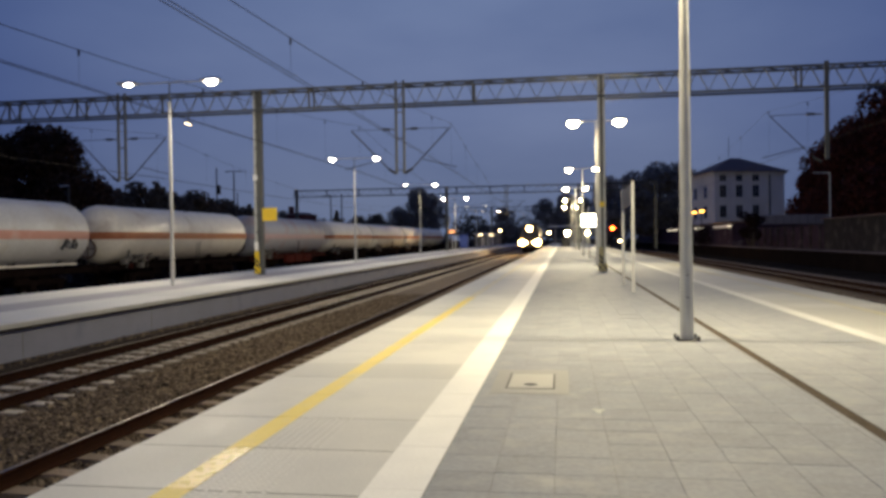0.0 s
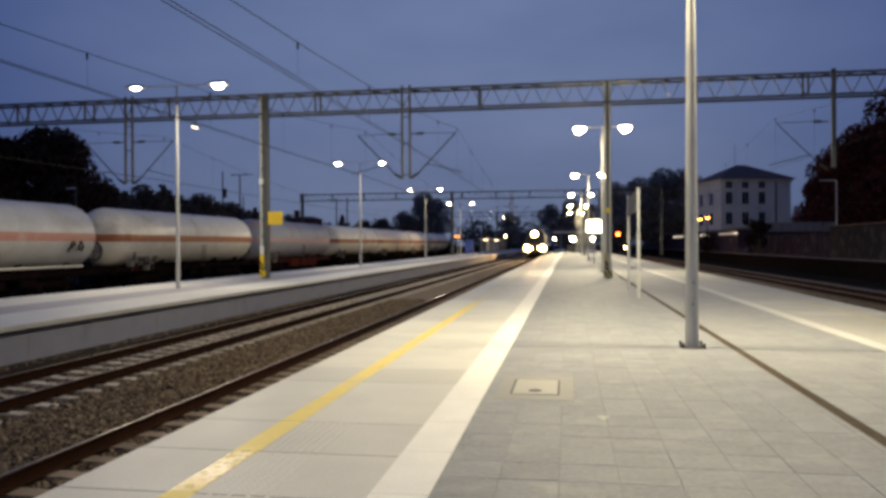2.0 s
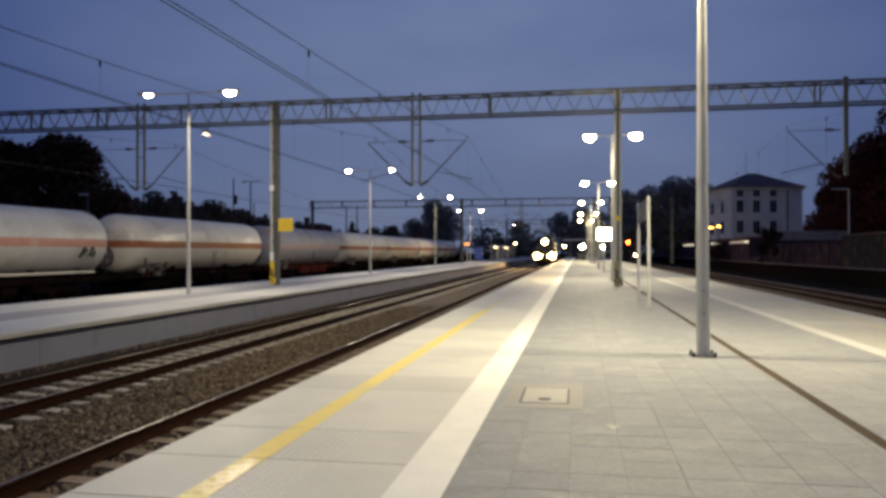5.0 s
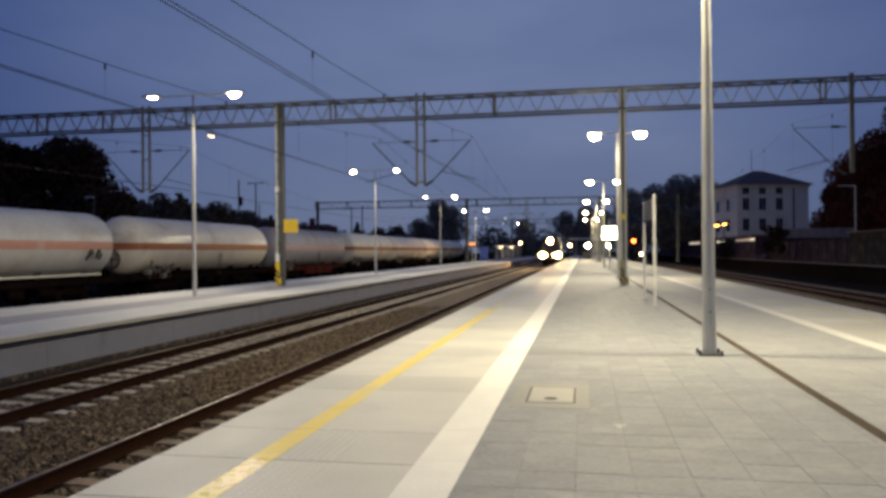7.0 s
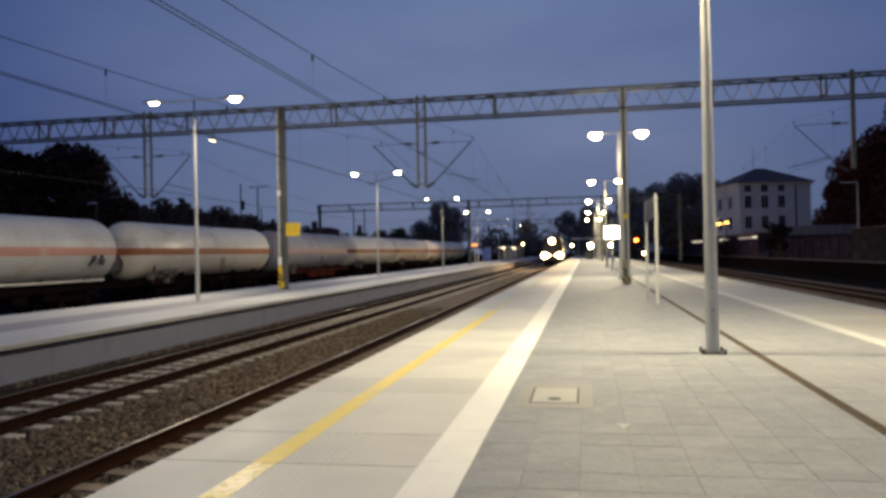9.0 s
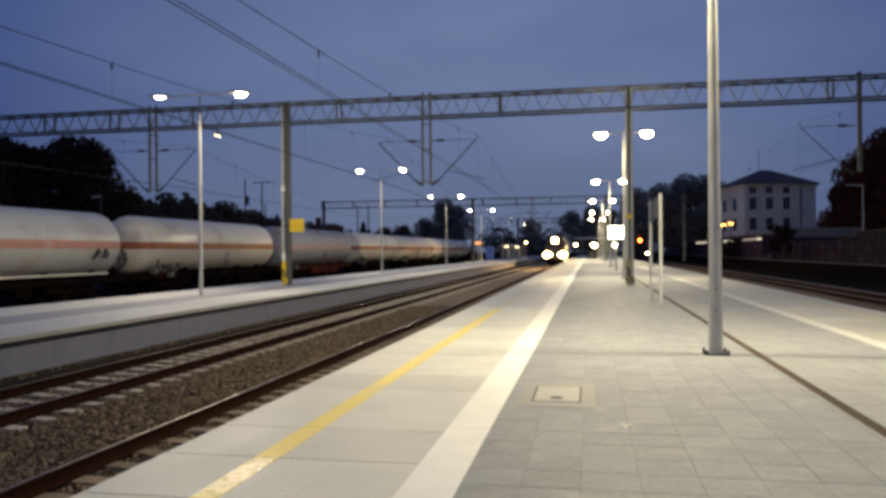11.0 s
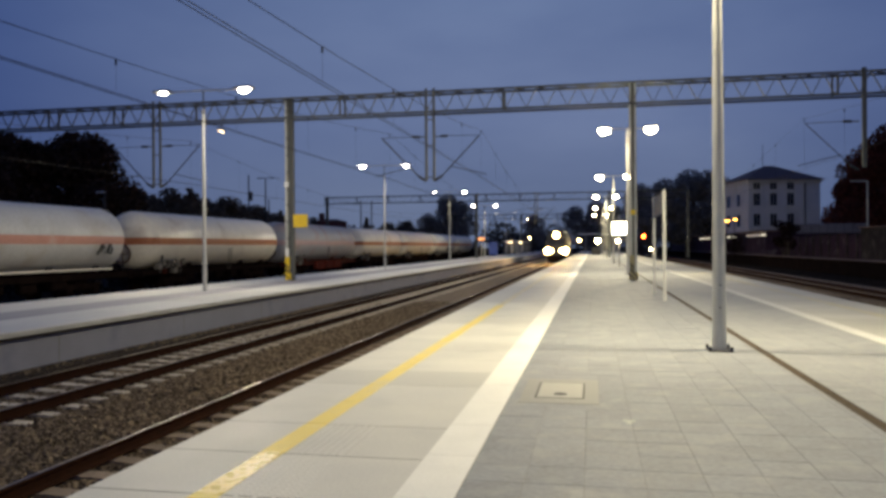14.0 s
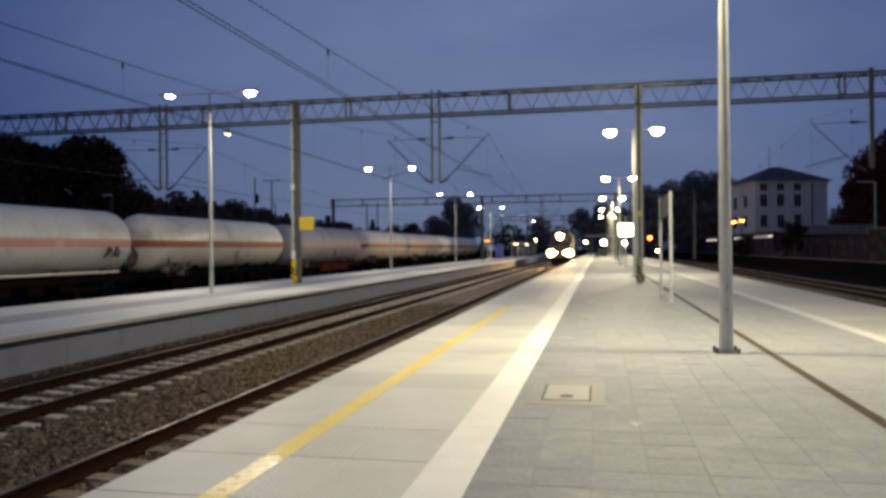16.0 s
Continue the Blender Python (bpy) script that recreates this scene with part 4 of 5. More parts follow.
    if steps:
        bm = B()
        for s in (-0.18, 0.18):
            bar(bm, (1.30, 0.6 + s, 0.3), (1.47, 0.6 + s, cz), 0.03)
            bar(bm, (1.47, 0.6 + s, cz), (0.5, 0.6 + s, cz + r + 0.05), 0.03)
        for i in range(6):
            z = 0.4 + i * 0.27
            bar(bm, (1.30 + 0.17 * i / 6, 0.42, z), (1.30 + 0.17 * i / 6, 0.78, z), 0.025)
        part("ladder", bm, M_GREY_BOX, w)
    part("hose_pipe", rod(B(), (1.0, -half + 1.0, 0.62), (1.0, half - 1.0, 0.62), 0.05, 0.05, 8), frame_mat, w)
    for i in range(5):
        y0 = -half * 0.5 + i * half * 0.22
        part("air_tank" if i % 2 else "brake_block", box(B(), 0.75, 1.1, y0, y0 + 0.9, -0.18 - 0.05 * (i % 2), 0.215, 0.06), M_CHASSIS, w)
    return w


PITCH_W = 18.05
FIRST_GAP = 34.45
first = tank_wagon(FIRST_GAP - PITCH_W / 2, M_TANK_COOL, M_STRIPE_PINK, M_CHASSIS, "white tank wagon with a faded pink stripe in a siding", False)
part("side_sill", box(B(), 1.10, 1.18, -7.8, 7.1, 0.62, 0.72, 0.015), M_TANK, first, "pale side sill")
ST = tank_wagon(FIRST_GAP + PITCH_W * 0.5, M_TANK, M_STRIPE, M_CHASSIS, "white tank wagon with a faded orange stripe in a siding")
grey_wagon = tank_wagon(FIRST_GAP + PITCH_W * 1.5, M_TANK_GREY, M_STRIPE_PALE, M_RED_FRAME, "dull blue-grey tank wagon with a red underframe in a siding")
for y0 in (-2.2, 0.0, 2.1):
    part("equipment_box", box(B(), 1.12, 1.36, y0, y0 + 1.9, -0.15, 0.5, 0.03), M_RED_BOX, grey_wagon, "dull red equipment box")
for k in (2.5, 3.5, 4.5, 5.5, -1.5):
    copy_thing(ST, pose(TRACKS[3], FIRST_GAP + PITCH_W * k, 0))
# dark scrawled marks on the end of one tank, as plain strokes
marks = thing("painted_marks", "dark unreadable painted marks on the white tank side", "marks")
MARKS = (((0.0, -0.22), (0.10, -0.02), (0.16, 0.14), (0.30, 0.20), (0.42, 0.14), (0.44, 0.02)), ((0.26, 0.12), (0.32, -0.10)), ((0.56, -0.08), (0.62, -0.15)), ((0.72, 0.10), (0.74, -0.16)),
         ((0.78, 0.02), (0.72, 0.12), (0.80, 0.20), (0.94, 0.18), (0.98, 0.06), (0.98, -0.08), (0.92, -0.20)))
for stroke in MARKS:
    bm = B()
    for (ya, za), (yb, zb) in zip(stroke, stroke[1:]):
        ends = [(TRACKS[3] + math.sqrt(2.25 - (z - 0.47) ** 2) + 0.004, FIRST_GAP - 3.36 + y, 1.58 + z) for y, z in ((ya, za), (yb, zb))]
        bar(bm, *ends, 0.03, 0.20)
    part("stroke", bm, M_BLACK, marks)


# ---------------------------------------------------------------- station fittings
tag = thing("mast_tag", "small yellow tag fixed to the gantry mast", "sign")
part("plate", box(B(), 1.66, 1.88, 34.83, 34.85, 2.92, 3.14), M_YELLOW, tag)

board = thing("station_name_board", "dark station name board on two white posts", "sign board")
for y in (22.3, 25.9):
    part("post", rod(B(), (1.98, y, 0), (1.98, y, 3.12), 0.046, 0.046, 12), M_WHITE_POST, board, smooth=True)
part("panel", box(B(), 1.955, 2.005, 22.36, 25.84, 2.45, 3.08, 0.01), M_NAME_BOARD, board)

screen = thing("lit_information_screen", "bright white lit information screen hung on a post", "display")
part("casing", box(B(), 1.42, 2.54, 59.0, 59.25, 2.38, 3.36, 0.03), M_DARK_STEEL, screen)
part("display_face", box(B(), 1.46, 2.50, 58.985, 58.998, 2.42, 3.32), M_SCREEN, screen, "glowing display face")
part("post", rod(B(), (1.98, 59.4, 0), (1.98, 59.4, 3.9), 0.06, 0.06, 10), M_POLE, screen)
part("hanger", box(B(), 1.90, 2.06, 59.252, 59.42, 2.7, 3.0), M_POLE, screen)
bm = B()
bmesh.ops.create_uvsphere(bm, u_segments=12, v_segments=8, radius=0.11, matrix=Matrix.Translation((1.88, 59.2, 1.92)))
part("globe_lamp", bm, M_LENS, screen, "small glowing globe lamp")

disp = thing("departure_display", "dark departure display with amber text on the opposite platform", "display")
part("casing", box(B(), -14.6, -13.5, 98.0, 98.25, 2.2, 2.85, 0.02), M_DARK_STEEL, disp)
for z in (2.62, 2.42):
    part("text_bar", box(B(), -14.45, -13.65, 97.985, 97.998, z, z + 0.11), M_AMBER_TEXT, disp, "glowing amber text bar")
part("post", rod(B(), (-14.05, 98.3, 0), (-14.05, 98.3, 2.9), 0.06, 0.06, 8), M_POLE, disp)
blue = thing("blue_notice_board", "blue notice board standing on the opposite platform", "notice board")
part("panel", box(B(), -13.45, -12.35, 101.0, 101.08, 0.5, 2.2, 0.01), M_BLUE, blue)
for x in (-13.4, -12.4):
    part("leg", box(B(), x - 0.04, x + 0.04, 101.09, 101.17, 0, 2.2), M_POLE, blue)


def shelter(x, y, label):
    s = thing("waiting_shelter", label, "shelter", pose(x, y, 0))
    for dx in (-0.9, 0.9):
        for dy in (-3, 0, 3):
            part("post", box(B(), dx - 0.05, dx + 0.05, dy - 0.05, dy + 0.05, 0, 2.45), M_POLE, s)
    part("roof", box(B(), -1.4, 1.4, -3.6, 3.6, 2.45, 2.62, 0.04), M_PLATE, s)
    part("back_panel", box(B(), -0.03, 0.03, -2.9, 2.9, 0.3, 2.2), M_PLASTER, s)
    part("roof_light", box(B(), -0.35, 0.35, -3.66, -3.62, 2.28, 2.42), M_DIM_WARM, s, "warm glowing light strip")
    part("bench", box(B(), 0.2, 0.6, -2.5, 2.5, 0.42, 0.48), M_GREY_BOX, s)
    return s


shelter(-14.4, 140.0, "pale waiting shelter on the opposite platform")
shelter(-14.2, 158.0, "pale waiting shelter on the opposite platform")

canopy = thing("platform_canopy", "pale flat canopy across the far end of the platform", "canopy")
part("roof", box(B(), -3.2, 6.4, 176.0, 187.0, 4.1, 4.45, 0.05), M_PLATE, canopy)
for x in (-1.6, 1.9, 5.4):
    for y in (178.0, 185.0):
        part("post", rod(B(), (x, y, 0), (x, y, 4.1), 0.12, 0.12, 10), M_POLE, canopy)

kiosk = thing("equipment_cabinet", "dark rounded equipment cabinet standing on the platform", "cabinet")
part("body", box(B(), -0.15, 1.35, 138.0, 139.0, 0.08, 1.35, 0.12), M_DARK_STEEL, kiosk)
part("plinth", box(B(), -0.2, 1.4, 137.95, 139.05, 0, 0.08), M_BED, kiosk)
lan = thing("low_lantern", "glowing lantern on a short post beside the cabinet", "lamp")
part("post", rod(B(), (0.9, 141.0, 0), (0.9, 141.0, 2.1), 0.05, 0.05, 8), M_POLE, lan)
bm = B()
bmesh.ops.create_uvsphere(bm, u_segments=14, v_segments=8, radius=0.42, matrix=Matrix.LocRotScale((0.9, 141.0, 2.45), None, (1, 0.6, 1)))
part("globe", bm, M_LENS, lan, "glowing globe")


def trackside_light(x, y, z, r, material, label):
    s = thing("trackside_signal", label, "signal")
    part("post", rod(B(), (x, y + 0.2, -1.2), (x, y + 0.2, z + 0.6), 0.07, 0.07, 8), M_DARK_STEEL, s)
    part("head", box(B(), x - 0.35, x + 0.35, y - 0.02, y + 0.14, z - 0.6, z + 0.6, 0.05), M_BLACK, s)
    part("lens", rod(B(), (x, y - 0.05, z), (x, y - 0.021, z), r, r, 16), material, s, "glowing signal lens")
    return s


trackside_light(10.46, 165.0, 3.5, 0.34, M_RED_LAMP, "railway signal showing red beside the outer track")
trackside_light(-2.8, 168.0, 2.75, 0.30, M_WARM, "small trackside lamp glowing amber")

trackside_light(10.05, 139.0, 0.9, 0.22, M_WARM, "low trackside signal showing a warm light")
post = thing("edge_lantern", "small warm lantern on a post at the platform end", "lamp")
part("post", rod(B(), (-12.0, 150.0, 0), (-12.0, 150.0, 3.0), 0.05, 0.05, 8), M_POLE, post)
bm = B()
bmesh.ops.create_uvsphere(bm, u_segments=12, v_segments=8, radius=0.17, matrix=Matrix.Translation((-12.0, 150.0, 3.16)))
part("globe", bm, M_WARM, post, "glowing warm globe")


# ---------------------------------------------------------------- trees
def leaf_cloud(seed, lobes, count, leaf):
    """Many small leaves scattered over uneven lobes; lobes: (x, y, z, r)."""
    rng = np.random.default_rng(seed)
    wts = np.array([l[3] ** 2 for l in lobes])
    pick = rng.choice(len(lobes), count, p=wts / wts.sum())
    lob = np.array(lobes)[pick]
    d = rng.normal(size=(count, 3))
    d /= np.linalg.norm(d, axis=1)[:, None]
    c = lob[:, :3] + d * lob[:, 3:4] * (rng.uniform(0.35, 1.08, (count, 1)) ** 0.5) * (1, 1, 0.85)
    u = rng.normal(size=(count, 3))
    u /= np.linalg.norm(u, axis=1)[:, None]
    v = np.cross(u, rng.normal(size=(count, 3)))
    v /= np.linalg.norm(v, axis=1)[:, None]
    k = leaf * rng.uniform(0.6, 1.4, (count, 1))
    verts = np.stack([c - u * k, c + v * k * 0.6, c + u * k, c - v * k * 0.6], 1).reshape(-1, 3)
    faces = np.arange(4 * count).reshape(-1, 4)
    return verts.tolist(), faces.tolist()


def make_tree(seed, height, spread, leaves, leaf, material, label, slim=False):
    rng = random.Random(seed)
    t = thing("tree", label, "tree", group="trees beyond the railway")
    bm = B()
    rod(bm, (0, 0, 0), (0.1, 0, height * 0.45), height * 0.03, height * 0.018, 9)
    rod(bm, (0.1, 0, height * 0.45), (0, 0.1, height * 0.85), height * 0.018, height * 0.005, 7)
    lobes = []
    for i in range(13):
        a = rng.uniform(0, 6.28)
        f = rng.uniform(0.28, 0.95)
        rad = spread * (math.sin(f * math.pi) ** 0.6) * rng.uniform(0.35, 0.8) * (1 - 0.35 * f)
        e = (rad * math.cos(a), rad * math.sin(a), height * f)
        rod(bm, (0.05, 0, height * max(0.2, f - 0.25)), e, height * 0.009, height * 0.003, 5)
        lobes.append((*e, spread * rng.uniform(0.28, 0.48) * (0.6 if slim else 1)))
    lobes.append((0, 0, height * 0.9, spread * 0.3))
    part("trunk", bm, M_BARK, t)
    part("crown", raw_mesh(*leaf_cloud(seed, lobes, leaves, leaf), material), material, t)
    return t


def spot(tree, x, y, s=1.0, turn=0.0, z=-1.25):
    tree.scale = (s, s, s)
    c = copy_thing(tree, pose(x, y, z, 0, 0, turn))
    tree.scale = (1, 1, 1)
    return c


def make_fir(seed, height, spread, leaves, leaf, material, label):
    """Conical evergreen: straight trunk, whorls of drooping boughs."""
    rng = random.Random(seed)
    t = thing("tree", label, "tree", group="trees beyond the railway")
    bm = B()
    rod(bm, (0, 0, 0), (0, 0, height * 0.97), height * 0.022, 0.02, 8)
    lobes = []
    for i in range(34):
        f = 0.12 + 0.86 * i / 33
        a, rad = i * 2.4 + rng.uniform(-0.4, 0.4), spread * (1.02 - f) * rng.uniform(0.45, 0.9)
        e = (rad * math.cos(a), rad * math.sin(a), height * f - 0.12 * rad)
        rod(bm, (0, 0, height * f), e, 0.05, 0.015, 4)
        lobes.append((*e, 0.27 + spread * 0.42 * (1.04 - f)))
    part("trunk", bm, M_BARK, t)
    part("crown", raw_mesh(*leaf_cloud(seed, lobes, leaves, leaf), material), material, t)
    return t


T_FAR = make_tree(31, 17.0, 6.8, 9500, 0.29, M_LEAF_GREY, "tall tree beyond the station, paled by painted haze")
T_ODD = make_tree(41, 9.5, 3.4, 4200, 0.2, M_LEAF, "uneven dark tree behind the sidings")
T_BIG = make_tree(3, 11.5, 5.6, 9000, 0.22, M_LEAF_DARK, "large dark leafy tree against the evening sky")
T_RED = make_tree(5, 13.5, 6.2, 11000, 0.21, M_LEAF_RED, "large dark reddish tree beyond the wall")
T_MID = make_tree(8, 9.0, 4.0, 4500, 0.22, M_LEAF, "dark bushy tree behind the sidings")
T_CONE = make_fir(11, 10.0, 2.6, 8000, 0.18, M_LEAF, "slim dark fir behind the sidings")
T_BIG.matrix_basis = pose(-39.6, 56.0, -1.25)
T_RED.matrix_basis = pose(43.2, 115.2, -1.25)
T_FAR.matrix_basis = pose(16.5, 186.0, -1.25)
T_ODD.matrix_basis = pose(-47.0, 80.0, -1.25)
T_MID.matrix_basis = pose(-46.0, 92.0, -1.25, 0, 0, 40)
T_CONE.matrix_basis = pose(-46.5, 83.0, -1.25)
for x, y, s, a in ((-47, 57, 0.95, 70), (-44, 48, 0.8, 210), (-46, 51, 0.98, 120), (-43, 53.5, 0.95, 300)):
    spot(T_BIG, x, y, s, a)
for x, y, s, a in ((51.6, 110.4, 1.56, 60), (40.2, 124.8, 1.08, 140), (56.4, 122.4, 1.68, 200), (45.6, 104.4, 1.38, 280), (40.8, 132.0, 0.90, 30), (37.8, 110.4, 1.10, 100), (41.4, 114.0, 1.32, 10), (44.4, 109.2, 1.56, 150), (60.0, 111.6, 1.80, 20), (49.2, 108.0, 1.68, 320), (52.8, 100.8, 1.62, 170)):
    spot(T_RED, x, y, s, a)
for x, y, s, a in ((-49, 72, 0.8, 0), (-47, 77, 0.66, 70), (-50, 82, 0.82, 90), (-48, 88, 0.74, 30), (-51, 99, 0.95, 160), (-49, 106, 0.85, 200), (-52, 113, 1.0, 250), (-50, 121, 0.9, 300),
                   (-56, 134, 0.9, 200), (-40, 165, 0.9, 60), (-46, 170, 0.9, 10)):
    spot(T_MID, x, y, s, a)
for x, y, s, a in ((-48, 79.0, 0.86, 20), (-48, 84.5, 0.93, 200), (-50, 118, 0.9, 80), (-45, 150, 0.9, 40), (-48, 90, 0.85, 130), (-48, 70.5, 0.98, 10), (-47.2, 76.5, 0.88, 75), (-45.4, 84.5, 0.8, 160), (-47.6, 86.5, 0.96, 250), (-48.6, 95, 0.93, 310), (-46.8, 92.5, 0.88, 20), (-44.3, 96.0, 0.78, 100)):
    spot(T_CONE, x, y, s, a)
for x, y, s, a in ((-46.3, 73, 0.93, 95), (-49.5, 76, 1.0, 200), (-52.3, 86, 0.86, 15), (-51.0, 96, 1.0, 130), (-46.5, 88, 0.84, 240), (-49.5, 104, 0.93, 60), (-47.0, 108, 0.84, 310)):
    spot(T_MID, x, y, s, a)
for x, y, s, a in ((44, 190, 1.2, 95),):
    spot(T_BIG, x, y, s, a)

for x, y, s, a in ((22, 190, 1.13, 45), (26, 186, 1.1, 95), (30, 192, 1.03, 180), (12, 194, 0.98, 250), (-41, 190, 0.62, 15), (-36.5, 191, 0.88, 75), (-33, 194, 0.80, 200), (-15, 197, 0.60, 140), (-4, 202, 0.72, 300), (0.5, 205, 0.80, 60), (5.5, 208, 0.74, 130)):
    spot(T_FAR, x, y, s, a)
rng = random.Random(12)
for i in range(17):
    spot((T_ODD, T_MID, T_CONE)[i % 3], -47 - 7 * rng.random(), 68 + 62 * i / 16, rng.uniform(0.6, 0.92), rng.uniform(0, 360))

# far wood along the horizon
rng = random.Random(4)
lobes = []
for i in range(220):
    a = radians(rng.uniform(-50, 62))
    d = rng.uniform(250, 330)
    lobes.append((-d * math.sin(a), d * math.cos(a), rng.uniform(0, 7), rng.uniform(3, 6)))
whole("far_wood", raw_mesh(*leaf_cloud(21, lobes, 60000, 0.5), M_LEAF), M_LEAF, "dark distant wood along the horizon", "wood", kind="stuff")


# dark scrub behind the sidings and along the yard wall
# added backing: this scrub keeps the gap under the wagons black
lobes = [(rng.uniform(-33, -29), rng.uniform(15, 210), rng.uniform(-1.0, 1.0), rng.uniform(0.8, 1.5)) for i in range(260)]
whole("scrub", raw_mesh(*leaf_cloud(22, lobes, 16000, 0.17), M_BUSH), M_BUSH, "dark scrub added as a black backing behind the goods sidings", "bushes", kind="stuff")
lobes = [(rng.uniform(-56, -47), 58 + 90 * rng.random(), rng.uniform(-0.5, 6.6) * rng.uniform(0.4, 1.0), rng.uniform(0.7, 1.7)) for i in range(300)]
whole("scrub", raw_mesh(*leaf_cloud(24, lobes, 34000, 0.19), M_LEAF), M_LEAF, "dark uneven undergrowth below the trees", "bushes", kind="stuff")


def bush(x, y, r, h, seed, label):
    """Low ragged bush: crooked stems and a crown of small leaves."""
    k = random.Random(seed)
    b = thing("bush", label, "bush", pose(x, y, 0.12), group="bushes along the yard")
    bm = B()
    lobes = []
    for i in range(7):
        e = (k.uniform(-r, r) * 0.8, k.uniform(-r, r) * 0.8, h * k.uniform(0.35, 0.9))
        rod(bm, (0, 0, -0.1), e, 0.05, 0.015, 5)
        lobes.append((*e, r * k.uniform(0.35, 0.6)))
    part("trunk", bm, M_BARK, b)
    part("crown", raw_mesh(*leaf_cloud(seed, lobes, 1500, 0.12), M_BUSH), M_BUSH, b)


bush(22.2, 122.8, 2.2, 3.0, 71, "ragged dark bush before the low building")
bush(22.3, 95.0, 1.5, 4.2, 72, "tall ragged dark bush before the yard wall")
bush(22.5, 98.0, 1.4, 2.6, 73, "ragged dark bush before the yard wall")


# ---------------------------------------------------------------- house beyond the tracks
def house():
    h = thing("apartment_house", "pale three-storey house with a dark hipped roof", "house", pose(33.04, 143.4, -1.31, 0, 0, 13))
    h.scale = (1.12, 1.12, 1.12)
    W, D, H = 11.4, 10.5, 12.7
    walls = part("wall", box(B(), -W / 2, W / 2, 0, D, 0, H), M_PLASTER, h)
    part("cornice", box(B(), -W / 2 - 0.25, W / 2 + 0.25, -0.25, D + 0.25, H - 0.45, H), M_PLASTER, h)
    part("string_course", box(B(), -W / 2 - 0.08, W / 2 + 0.08, -0.08, D + 0.08, 7.9, 8.1), M_PLASTER, h)
    bm = B()
    o = 0.7
    v = [bm.verts.new(p) for p in ((-W / 2 - o, -o, H), (W / 2 + o, -o, H), (W / 2 + o, D + o, H), (-W / 2 - o, D + o, H), (-0.8, D / 2, H + 2.7), (0.8, D / 2, H + 2.7))]
    for f in ((0, 1, 5, 4), (1, 2, 5), (2, 3, 4, 5), (3, 0, 4), (3, 2, 1, 0)):
        bm.faces.new([v[i] for i in f])
    roof = part("roof", bm, M_ROOF, h)
    part("aerial", rod(B(), (-1.0, D / 2, H + 2.8), (-1.0, D / 2, H + 6.2), 0.05, 0.03, 5), M_DARK_STEEL, roof)
    for i, x in enumerate((-4.4, -1.75, 0.95)):
        for z, hh in ((1.9, 1.8), (5.5, 1.9), (8.7, 1.9), (11.2, 1.1)):
            w = part("window", box(B(), x - 0.53, x + 0.53, -0.03, 0.05, z, z + hh), M_GLASS_DARK, h)
            bm = B()
            for a in ((x - 0.62, x - 0.53, z - 0.1, z + hh + 0.1), (x + 0.53, x + 0.62, z - 0.1, z + hh + 0.1), (x - 0.53, x + 0.53, z - 0.1, z), (x - 0.53, x + 0.53, z + hh, z + hh + 0.1), (x - 0.018, x + 0.018, z, z + hh)):
                box(bm, a[0], a[1], -0.08, 0.04, a[2], a[3])
            part("frame", bm, M_PLASTER, w)
            part("sill", box(B(), x - 0.70, x + 0.70, -0.2, 0.0, z - 0.2, z - 0.1), M_PLASTER, w)
    part("downpipe", rod(B(), (3.25, -0.1, 0), (3.25, -0.1, H - 0.5), 0.1, 0.1, 8), M_DARK_STEEL, h)
    for y in (3.0, 7.0):
        for z, hh in ((5.5, 1.9), (8.7, 1.9)):
            part("window", box(B(), -W / 2 - 0.03, -W / 2 + 0.05, y, y + 1.3, z, z + hh), M_GLASS_DARK, h)
    return h


house()

# ---------------------------------------------------------------- yard wall and old platform across the outer tracks
bm = B()
box(bm, 22.0, 26.0, 20, 250, -1.3, 0.12)
whole("side_platform", bm, M_SOOT_WALL, "dark disused low platform beyond the outer tracks", "platform", kind="structure")
whole("coping", box(B(), 21.85, 22.45, 20, 250, 0.125, 0.22, 0.02), M_SOOT_EDGE, "worn pale coping along the disused platform", "coping", kind="structure")
yard_wall = tagged(new("wall_east"), "dark purplish yard wall with piers", "wall", "", "structure")
for i in range(10):
    part("wall_panel", box(B(), 25.2, 25.45, 77.7 + i * 3.0, 80.4 + i * 3.0, 0.1, 2.45 + 0.05 * (i % 3)), M_WALL, yard_wall)
    part("pier", box(B(), 25.08, 25.52, 80.41 + i * 3.0, 80.69 + i * 3.0, 0.1, 2.62), M_WALL_PALE, yard_wall)
shed = thing("yard_shed", "pale weathered shed beside the yard wall", "shed")
part("wall", box(B(), 24.5, 30, 42, 77.4, 0.1, 3.0), M_WALL_PALE, shed)
part("roof", box(B(), 24.3, 30.3, 41.8, 77.6, 3.0, 3.12), M_ROOF, shed)
zinc = thing("storage_shed", "dark flat-roofed shed with a pale sheet parapet", "shed")
part("wall", box(B(), 25.7, 34.9, 108.0, 113.0, -1.2, 3.0), M_WALL, zinc)
part("parapet", box(B(), 25.6, 35.0, 107.9, 113.1, 3.01, 4.25, 0.03), M_ZINC, zinc, "pale zinc sheet parapet")
for i in range(9):
    part("seam", box(B(), 26.1 + i * 1.0, 26.16 + i * 1.0, 107.86, 107.9, 3.06, 4.2), M_STEEL, zinc)
lampp = thing("street_lamp", "thin unlit street lamp with a bent arm", "street lamp")
part("pole", rod(B(), (26.0, 80.3, -1.25), (26.0, 80.3, 7.6), 0.085, 0.065, 8), M_STEEL_PALE, lampp)
part("arm", rod(B(), (26.0, 80.3, 7.6), (24.5, 80.5, 7.65), 0.055, 0.045, 8), M_STEEL_PALE, lampp)


